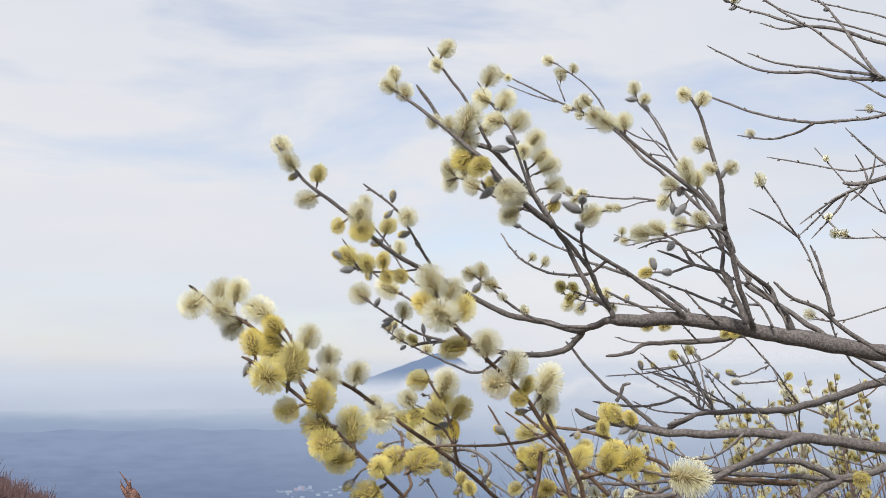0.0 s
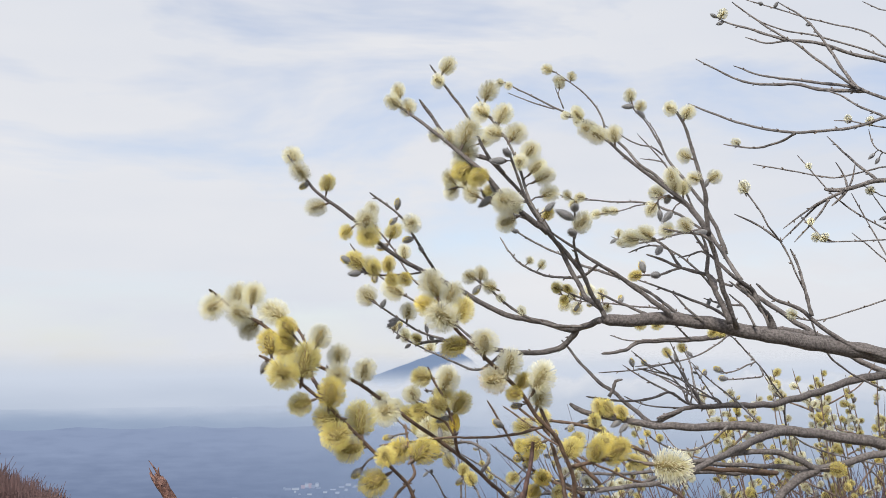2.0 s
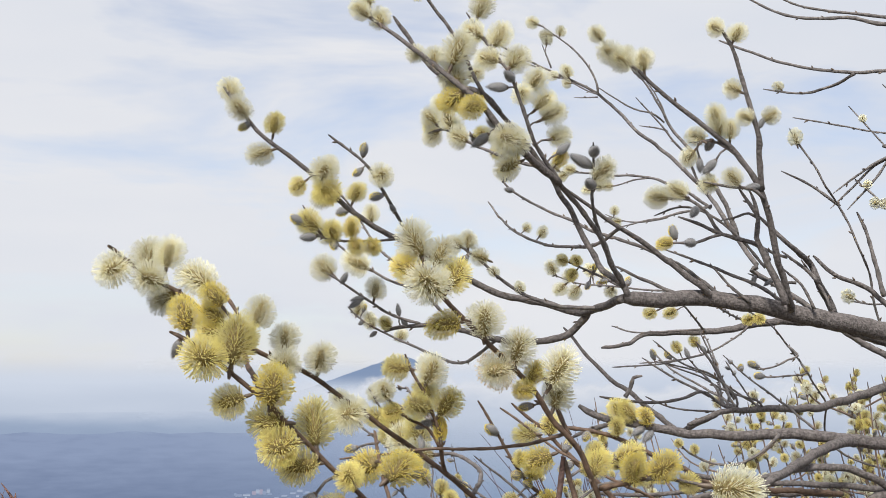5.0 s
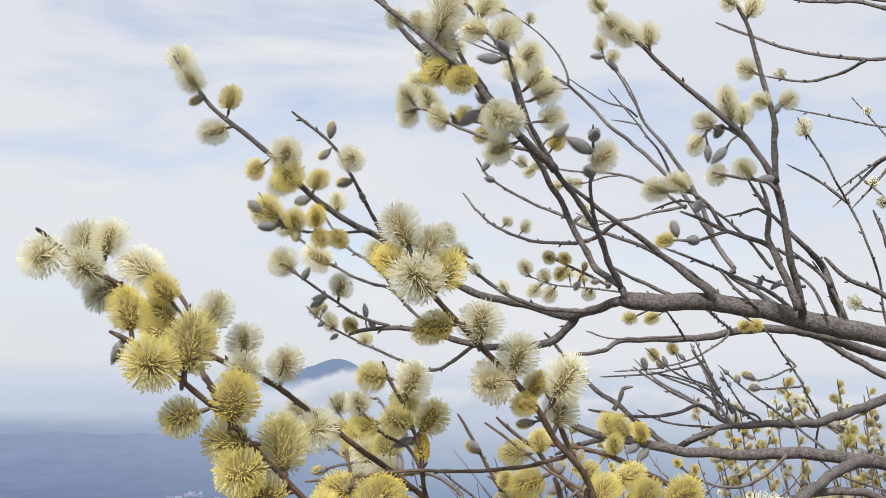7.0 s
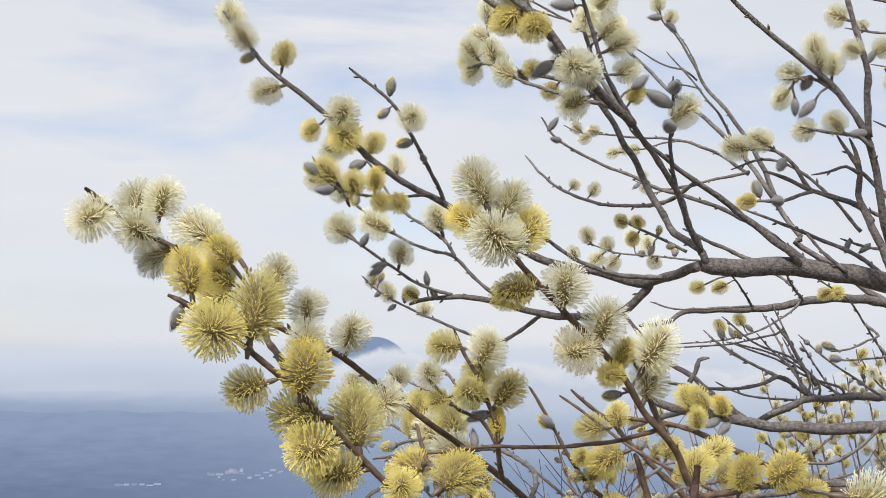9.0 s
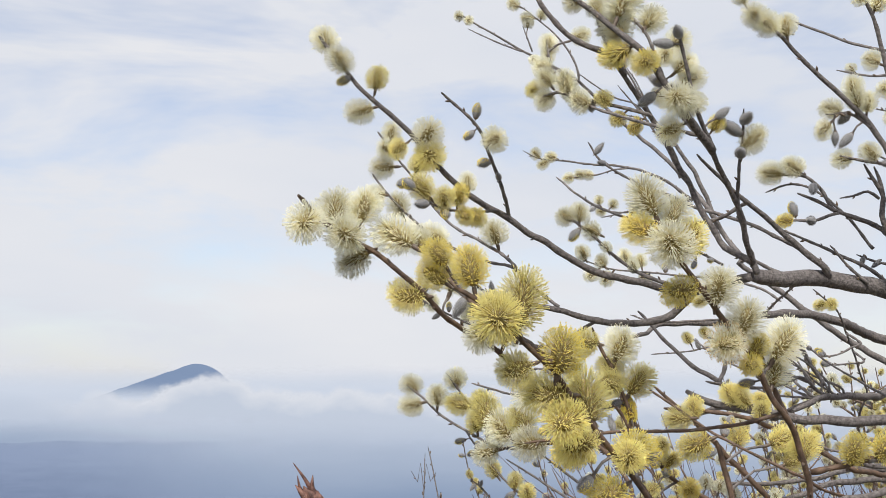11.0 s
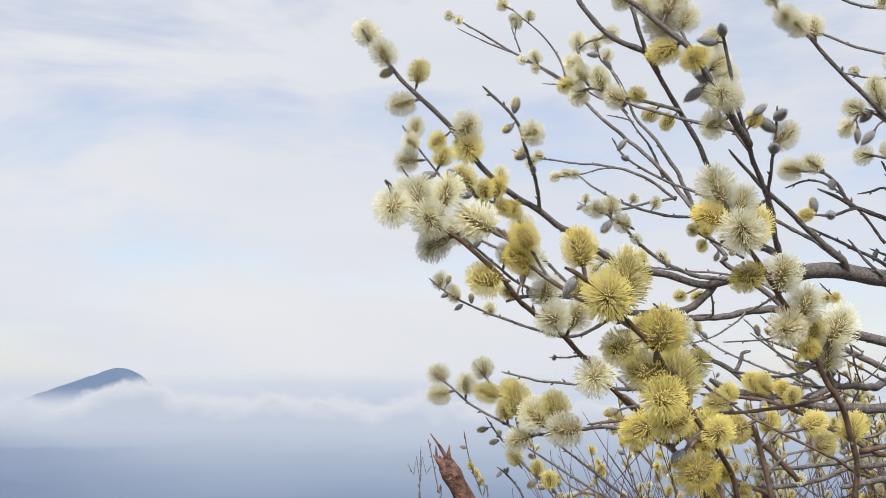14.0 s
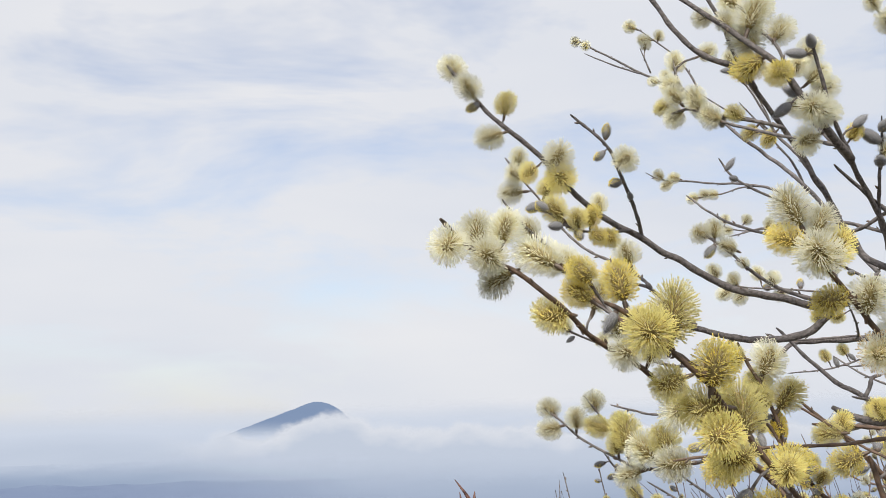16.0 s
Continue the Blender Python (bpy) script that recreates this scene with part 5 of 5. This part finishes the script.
# ---- thin bare brush below ----
def brush(name, label, count, place, mat, seed, thick=0.0006, low=0.7):
    """Many fine upright twigs in one mesh."""
    r = random.Random(seed)
    bm = bmesh.new()
    for _ in range(count):
        foot, head = place(r)
        mid = (foot + head) / 2 + Vector((r.uniform(-1, 1), r.uniform(-1, 1), 0)) * (head - foot).length * 0.04
        sweep(bm, [foot, mid, head], [thick * 2, thick * 1.4, thick * 0.6], 4, 0)
        for _ in range(4):
            t = r.uniform(low, 0.97)
            q = foot.lerp(head, t)
            tip = q + Vector((r.uniform(-1, 1), r.uniform(-1, 1), r.uniform(0.5, 1.6))) * (head - foot).length * (1 - low) * 0.2
            sweep(bm, [q, (q + tip) / 2 + Vector((0, 0, -0.004)), tip], [thick, thick * 0.8, thick * 0.4], 3, 0)
    ob = finish(name, bm, [mat], None)
    return tagged(ob, label, "brush", kind="stuff")


THICKET_BARK = material("thicket_bark", (0.042, 0.023, 0.025), (0.105, 0.058, 0.055), 0.85, 90)


def thicket(r):
    x, y = r.uniform(0.10, 0.75), r.uniform(1.55, 1.9)
    return Vector((x + r.uniform(0.2, 1.3), y + r.uniform(0, 0.3), -0.05)), Vector((x, y, (r.uniform(1.32, 1.445) + 0.07 * (x - 0.38) / 0.37 if x > 0.38 else r.uniform(1.37, 1.51))))


def undergrowth(r):
    x, y = r.uniform(0.30, 1.0), r.uniform(1.85, 2.3)
    return Vector((x + r.uniform(-0.2, 0.9), y + r.uniform(0, 0.3), -0.05)), Vector((x, y, r.uniform(1.29, 1.42) + 0.08 * max(0.0, (x - 0.55) / 0.45)))


brush("low_undergrowth", "dark tangled reddish undergrowth behind the thicket", 430, undergrowth, THICKET_BARK, 15, 0.0009)
brush("low_thicket", "dense dark reddish bare thicket below the willow", 230, thicket, THICKET_BARK, 14, 0.0007)


def slope_brush(r):
    u = r.random()
    y = r.uniform(11.4, 13.5)
    x = -(0.40 - 0.09 * u) * y
    top = 0.93 - 0.47 * u + r.uniform(-0.26, 0.0) + 0.02 * math.sin(37 * u)
    return Vector((x + r.uniform(-0.2, 0.2), y, -0.55 * (math.hypot(x, y) - 3) - 0.6)), Vector((x, y, top))


brush("slope_brush", "dense bare purplish-brown brush on the slope", 2600, slope_brush, THICKET_BARK, 9, 0.005, 0.86)

# ---- ground: hilltop that falls away to the plain ----
SOIL = material("hill_grass", (0.07, 0.06, 0.035), (0.16, 0.13, 0.07), 0.95, 3.0, 0.8, 40)
bm = bmesh.new()
rings = []
for r in (0.0, 1.5, 3, 5, 8, 14, 25, 50, 120, 300, 700, 1500, 3000, 4900):
    drop = 0.0 if r < 3 else (-0.55 * (r - 3) if r < 1500 else -0.55 * 1497 - (r - 1500) * 0.01)
    ring = []
    for k in range(72):
        a = 2 * math.pi * k / 72
        p = Vector((r * math.cos(a), r * math.sin(a), 0))
        ring.append(bm.verts.new((p.x, p.y, drop + 0.05 * r ** 0.75 * noise.noise(p * 0.11 + Vector((3, 5, 1))) - (0.02 if r < 3 else 0))))
    rings.append(ring)
for a, b in zip(rings, rings[1:]):
    for k in range(72):
        if a is rings[0]:
            continue
        bm.faces.new((a[k], b[k], b[(k + 1) % 72], a[(k + 1) % 72]))
bm.faces.new(rings[1])
bmesh.ops.delete(bm, geom=rings[0], context="VERTS")
tagged(finish("ground", bm, [SOIL], None), "grassy hilltop falling to a wide plain", "ground", kind="structure")


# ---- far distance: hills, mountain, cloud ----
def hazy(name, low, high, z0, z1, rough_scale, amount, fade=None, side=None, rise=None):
    """Self-glowing distance, haze put into its colour: its tone runs with height, broken by soft noise. fade: heights
    over which it thins out into the sky.
    """
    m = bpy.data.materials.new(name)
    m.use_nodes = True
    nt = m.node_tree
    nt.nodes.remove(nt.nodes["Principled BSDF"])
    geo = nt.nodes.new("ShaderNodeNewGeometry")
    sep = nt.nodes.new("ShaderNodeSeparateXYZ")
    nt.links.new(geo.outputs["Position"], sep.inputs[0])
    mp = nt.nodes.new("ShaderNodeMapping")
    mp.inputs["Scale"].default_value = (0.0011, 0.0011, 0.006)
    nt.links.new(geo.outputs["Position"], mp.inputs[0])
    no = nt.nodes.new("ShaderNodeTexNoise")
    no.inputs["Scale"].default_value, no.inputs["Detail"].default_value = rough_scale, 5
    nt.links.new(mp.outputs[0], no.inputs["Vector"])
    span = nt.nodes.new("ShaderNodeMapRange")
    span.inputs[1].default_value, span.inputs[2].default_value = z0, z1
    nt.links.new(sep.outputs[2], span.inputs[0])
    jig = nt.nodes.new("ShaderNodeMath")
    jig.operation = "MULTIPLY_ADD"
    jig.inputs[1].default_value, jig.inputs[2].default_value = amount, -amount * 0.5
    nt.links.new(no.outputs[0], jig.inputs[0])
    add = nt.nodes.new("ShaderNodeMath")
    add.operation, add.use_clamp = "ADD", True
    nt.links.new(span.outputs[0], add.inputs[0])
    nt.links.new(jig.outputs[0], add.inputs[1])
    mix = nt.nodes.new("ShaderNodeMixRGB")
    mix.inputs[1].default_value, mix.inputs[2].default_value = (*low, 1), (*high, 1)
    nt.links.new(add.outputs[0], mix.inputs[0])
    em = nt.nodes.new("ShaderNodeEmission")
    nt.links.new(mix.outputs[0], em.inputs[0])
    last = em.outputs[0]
    if fade:
        thin = nt.nodes.new("ShaderNodeMapRange")
        thin.interpolation_type = "SMOOTHSTEP"
        thin.inputs[1].default_value, thin.inputs[2].default_value = fade
        push = nt.nodes.new("ShaderNodeMath")
        push.operation = "MULTIPLY_ADD"
        push.inputs[1].default_value = (fade[1] - fade[0]) * 0.9
        nt.links.new(jig.outputs[0], push.inputs[0])
        nt.links.new(sep.outputs[2], push.inputs[2])
        nt.links.new(push.outputs[0], thin.inputs[0])
        clear_ = nt.nodes.new("ShaderNodeBsdfTransparent")
        ms = nt.nodes.new("ShaderNodeMixShader")
        nt.links.new(thin.outputs[0], ms.inputs[0])
        nt.links.new(last, ms.inputs[1])
        nt.links.new(clear_.outputs[0], ms.inputs[2])
        last = ms.outputs[0]
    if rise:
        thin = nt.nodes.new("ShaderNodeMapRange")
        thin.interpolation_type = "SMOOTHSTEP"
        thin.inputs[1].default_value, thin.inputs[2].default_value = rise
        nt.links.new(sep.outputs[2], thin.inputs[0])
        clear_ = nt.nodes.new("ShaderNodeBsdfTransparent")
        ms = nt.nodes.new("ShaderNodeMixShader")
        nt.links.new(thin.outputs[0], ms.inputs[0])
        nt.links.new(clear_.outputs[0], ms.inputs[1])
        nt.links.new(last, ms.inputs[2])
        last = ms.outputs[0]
    if side:
        thin = nt.nodes.new("ShaderNodeMapRange")
        thin.interpolation_type = "SMOOTHSTEP"
        thin.inputs[1].default_value, thin.inputs[2].default_value = side
        nt.links.new(sep.outputs[0], thin.inputs[0])
        clear_ = nt.nodes.new("ShaderNodeBsdfTransparent")
        ms = nt.nodes.new("ShaderNodeMixShader")
        nt.links.new(thin.outputs[0], ms.inputs[0])
        nt.links.new(last, ms.inputs[1])
        nt.links.new(clear_.outputs[0], ms.inputs[2])
        last = ms.outputs[0]
    nt.links.new(last, nt.nodes["Material Output"].inputs[0])
    return m


def far_ring(name, label, radius, a0, a1, bottom, crest, mat, steps=160):
    """A long low form at the horizon; a0, a1: degrees to the right of north."""
    bm = bmesh.new()
    rows = []
    for k in range(steps + 1):
        a = radians(a0 + (a1 - a0) * k / steps)
        x, y = radius * math.sin(a), radius * math.cos(a)
        rows.append([bm.verts.new((x, y, bottom)), bm.verts.new((x, y, crest(math.degrees(a)))), bm.verts.new((x * 1.03, y * 1.03, bottom))])
    for p, q in zip(rows, rows[1:]):
        bm.faces.new((p[0], q[0], q[1], p[1]))
        bm.faces.new((p[1], q[1], q[2], p[2]))
    return tagged(finish(name, bm, [mat], None), label, "backdrop", kind="structure")


# Haze is painted here: an emission tone paling with height, unlit by the sun.
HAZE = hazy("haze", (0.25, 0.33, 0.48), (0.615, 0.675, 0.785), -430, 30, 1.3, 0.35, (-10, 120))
# Hills and plain glow; their blue is haze put into the colour.
HAZED_HILLS = hazy("far_hills", (0.23, 0.30, 0.44), (0.33, 0.41, 0.56), -330, -110, 4.0, 0.6, (-160, -72), side=(-1500, 400))
HAZED_PLAIN = hazy("hazy_plain", (0.160, 0.210, 0.340), (0.27, 0.335, 0.495), -420, -190, 9.0, 1.0, (-175, -105), side=(-1600, 400))
far_ring("haze_backdrop", "glowing pale blue backdrop standing in for haze over the plain", 4650, -180, 180, -700, lambda a: 190, HAZE, 240)
far_ring("far_hills", "low hills with blue haze put into their colour", 4400, -60, 12, -600, lambda a: -72 - 4 * max(0, -(a + 3)) ** 0.5 + 5 * noise.noise((a * 0.5, 3, 1)), HAZED_HILLS)
far_ring("wooded_ridge", "wooded plain far below, dark blue from painted haze", 4200, -60, 12, -650, lambda a: -150 + 11 * noise.noise((a * 0.45, 0, 4)) + 5 * noise.noise((a * 1.7, 2, 0)) + 2 * noise.noise((a * 6, 5, 0)), HAZED_PLAIN)

# Mountain tone glows too: painted haze, paler and thinner towards the foot.
HAZED_ROCK = hazy("hazed_mountain", (0.46, 0.54, 0.665), (0.225, 0.305, 0.465), -60, 40, 3.0, 0.3, rise=(-20, 62))
bm = bmesh.new()
rows = []
for k in range(91):
    x = -700 + 1150 * k / 90
    top = 101.6 - (0.0052 * x * x if x > 0 else 0.36 * max(0.0, -x - 18) + 0.0008 * min(-x, 40) ** 2) + (3 * noise.noise((x * 0.035, 0, 0)) if x < -20 else 0)
    top = max(top, -330)
    rows.append([bm.verts.new((x, 3940, -500)), bm.verts.new((x, 4000, top)), bm.verts.new((x, 4060, -500))])
for p, q in zip(rows, rows[1:]):
    bm.faces.new((p[0], q[0], q[1], p[1]))
    bm.faces.new((p[1], q[1], q[2], p[2]))
tagged(finish("mountain", bm, [HAZED_ROCK], None), "lone mountain top, tinted haze-blue, rising out of cloud", "mountain", kind="structure")


def cloud_material(name, white, shade, base, swell, bottom, size):
    """Glowing vapour, lit rim and shaded depth put into its colour: billowed upper edge at about the height base,
    thinning out downward to bottom.
    """
    m = bpy.data.materials.new(name)
    m.use_nodes = True
    nt = m.node_tree
    nt.nodes.remove(nt.nodes["Principled BSDF"])

    def math_(op, a, b=None, c=None, clamp=False):
        n = nt.nodes.new("ShaderNodeMath")
        n.operation, n.use_clamp = op, clamp
        for i, v in enumerate((a, b, c)):
            if v is None:
                continue
            if isinstance(v, (int, float)):
                n.inputs[i].default_value = v
            else:
                nt.links.new(v, n.inputs[i])
        return n.outputs[0]

    geo = nt.nodes.new("ShaderNodeNewGeometry")
    sep = nt.nodes.new("ShaderNodeSeparateXYZ")
    nt.links.new(geo.outputs["Position"], sep.inputs[0])
    heaps = []
    for sc, stretch, det in ((size, 1.6, 6), (size * 0.3, 1.0, 2)):
        mp = nt.nodes.new("ShaderNodeMapping")
        mp.inputs["Scale"].default_value = (sc, sc, sc * stretch)
        nt.links.new(geo.outputs["Position"], mp.inputs[0])
        no = nt.nodes.new("ShaderNodeTexNoise")
        no.inputs["Scale"].default_value, no.inputs["Detail"].default_value, no.inputs["Roughness"].default_value = 1.0, det, 0.55
        nt.links.new(mp.outputs[0], no.inputs["Vector"])
        heaps.append(no.outputs[0])
    lift = math_("ADD", math_("MULTIPLY", heaps[0], 0.55), math_("MULTIPLY", heaps[1], 0.75))
    # the bank stands higher against the right flank of the mountain
    heap = nt.nodes.new("ShaderNodeMapRange")
    heap.interpolation_type = "SMOOTHSTEP"
    heap.inputs[1].default_value, heap.inputs[2].default_value = -170, 30
    heap.inputs[3].default_value, heap.inputs[4].default_value = base - 42, base + 24
    nt.links.new(sep.outputs[0], heap.inputs[0])
    sag = nt.nodes.new("ShaderNodeMapRange")
    sag.interpolation_type = "SMOOTHSTEP"
    sag.inputs[1].default_value, sag.inputs[2].default_value = 60, 300
    sag.inputs[3].default_value, sag.inputs[4].default_value = 0, -32
    nt.links.new(sep.outputs[0], sag.inputs[0])
    edge = math_("ADD", math_("MULTIPLY_ADD", math_("SUBTRACT", lift, 0.65), swell * 4.2, heap.outputs[0]), sag.outputs[0])
    depth = math_("SUBTRACT", edge, sep.outputs[2])
    dense = nt.nodes.new("ShaderNodeMapRange")
    dense.interpolation_type = "SMOOTHSTEP"
    dense.inputs[1].default_value, dense.inputs[2].default_value = -2.0, 34.0
    nt.links.new(depth, dense.inputs[0])
    low = nt.nodes.new("ShaderNodeMapRange")
    low.interpolation_type = "SMOOTHSTEP"
    low.inputs[1].default_value, low.inputs[2].default_value = bottom, bottom + 130
    nt.links.new(sep.outputs[2], low.inputs[0])
    west = nt.nodes.new("ShaderNodeMapRange")
    west.interpolation_type = "SMOOTHSTEP"
    west.inputs[1].default_value, west.inputs[2].default_value = -560, -60
    nt.links.new(sep.outputs[0], west.inputs[0])
    cover = math_("MULTIPLY", math_("MULTIPLY", dense.outputs[0], low.outputs[0]), west.outputs[0])
    # painted shading: white at the rim, shade deeper below the edge
    tone = nt.nodes.new("ShaderNodeMapRange")
    tone.inputs[1].default_value, tone.inputs[2].default_value = 2.0, 85.0
    nt.links.new(depth, tone.inputs[0])
    mix = nt.nodes.new("ShaderNodeMixRGB")
    mix.inputs[1].default_value, mix.inputs[2].default_value = (*white, 1), (*shade, 1)
    nt.links.new(tone.outputs[0], mix.inputs[0])
    em = nt.nodes.new("ShaderNodeEmission")
    nt.links.new(mix.outputs[0], em.inputs[0])
    tr = nt.nodes.new("ShaderNodeBsdfTransparent")
    ms = nt.nodes.new("ShaderNodeMixShader")
    nt.links.new(cover, ms.inputs[0])
    nt.links.new(tr.outputs[0], ms.inputs[1])
    nt.links.new(em.outputs[0], ms.inputs[2])
    nt.links.new(ms.outputs[0], nt.nodes["Material Output"].inputs[0])
    return m


def cloud_sheet(name, label, radius, a0, a1, lo, hi, mat, steps=60):
    bm = bmesh.new()
    rows = []
    for k in range(steps + 1):
        a = radians(a0 + (a1 - a0) * k / steps)
        rows.append([bm.verts.new((radius * math.sin(a), radius * math.cos(a), z)) for z in (lo, hi)])
    for p, q in zip(rows, rows[1:]):
        bm.faces.new((p[0], q[0], q[1], p[1]))
    return tagged(finish(name, bm, [mat], None), label, "cloud", kind="structure")


CLOUD = cloud_material("cloud", (0.775, 0.79, 0.835), (0.55, 0.61, 0.72), 34, 50, -170, 0.008)
cloud_sheet("cloud_bank", "white cloud lying round the mountain", 3880, -12, 60, -260, 220, CLOUD)

# ---- far town on the plain ----
# Walls and roofs glow in flat tones with distance haze mixed in.
hazed_town_mat = {n: hazy("town_" + n, c, c, -400, -300, 3.0, 0.0) for n, c in (("white", (0.40, 0.46, 0.58)), ("rose", (0.37, 0.35, 0.46)), ("grey", (0.27, 0.33, 0.47)))}


def far_house(a, z, wide, high, tone):
    """A long distant block with a low roof."""
    x, y = 4150 * math.sin(radians(a)), 4150 * math.cos(radians(a))
    ob = tagged(new("town_building"), "distant pale block of a town on the plain", "building", "town buildings")
    for name, w0, w1, z0, z1 in (("wall", wide, wide, 0, high), ("roof", wide * 1.04, wide * 0.9, high, high * 1.35)):
        bm = bmesh.new()
        lo = [bm.verts.new((x + sx * w0 / 2, y + sy * 8, z + z0)) for sx, sy in ((-1, -1), (1, -1), (1, 1), (-1, 1))]
        hi = [bm.verts.new((x + sx * w1 / 2, y + sy * (8 if z0 == 0 else 2), z + z1)) for sx, sy in ((-1, -1), (1, -1), (1, 1), (-1, 1))]
        for k in range(4):
            bm.faces.new((lo[k], lo[(k + 1) % 4], hi[(k + 1) % 4], hi[k]))
        bm.faces.new(hi)
        bm.faces.new(lo[::-1])
        finish(name, bm, [hazed_town_mat[tone if name == "wall" else ("rose" if tone == "rose" else "grey")]], ob, smooth=False)
    return ob


rng = random.Random(77)
for k in range(18):
    a = -7.6 + 3.6 * rng.random()
    far_house(a, -362 + rng.uniform(-14, 14) + 4 * (a + 6), rng.uniform(6, 20), rng.uniform(3, 6), rng.choice(("white", "white", "grey")))
for k in range(5):
    far_house(-6.7 + 0.16 * k, -350 + rng.uniform(-3, 3), rng.uniform(8, 14), rng.uniform(7, 13), ("rose", "white", "rose", "grey", "white")[k])
for k in range(6):
    far_house(-11.5 + 0.34 * k, -386 + rng.uniform(-3, 3), rng.uniform(12, 24), rng.uniform(3, 5), rng.choice(("white", "grey")))
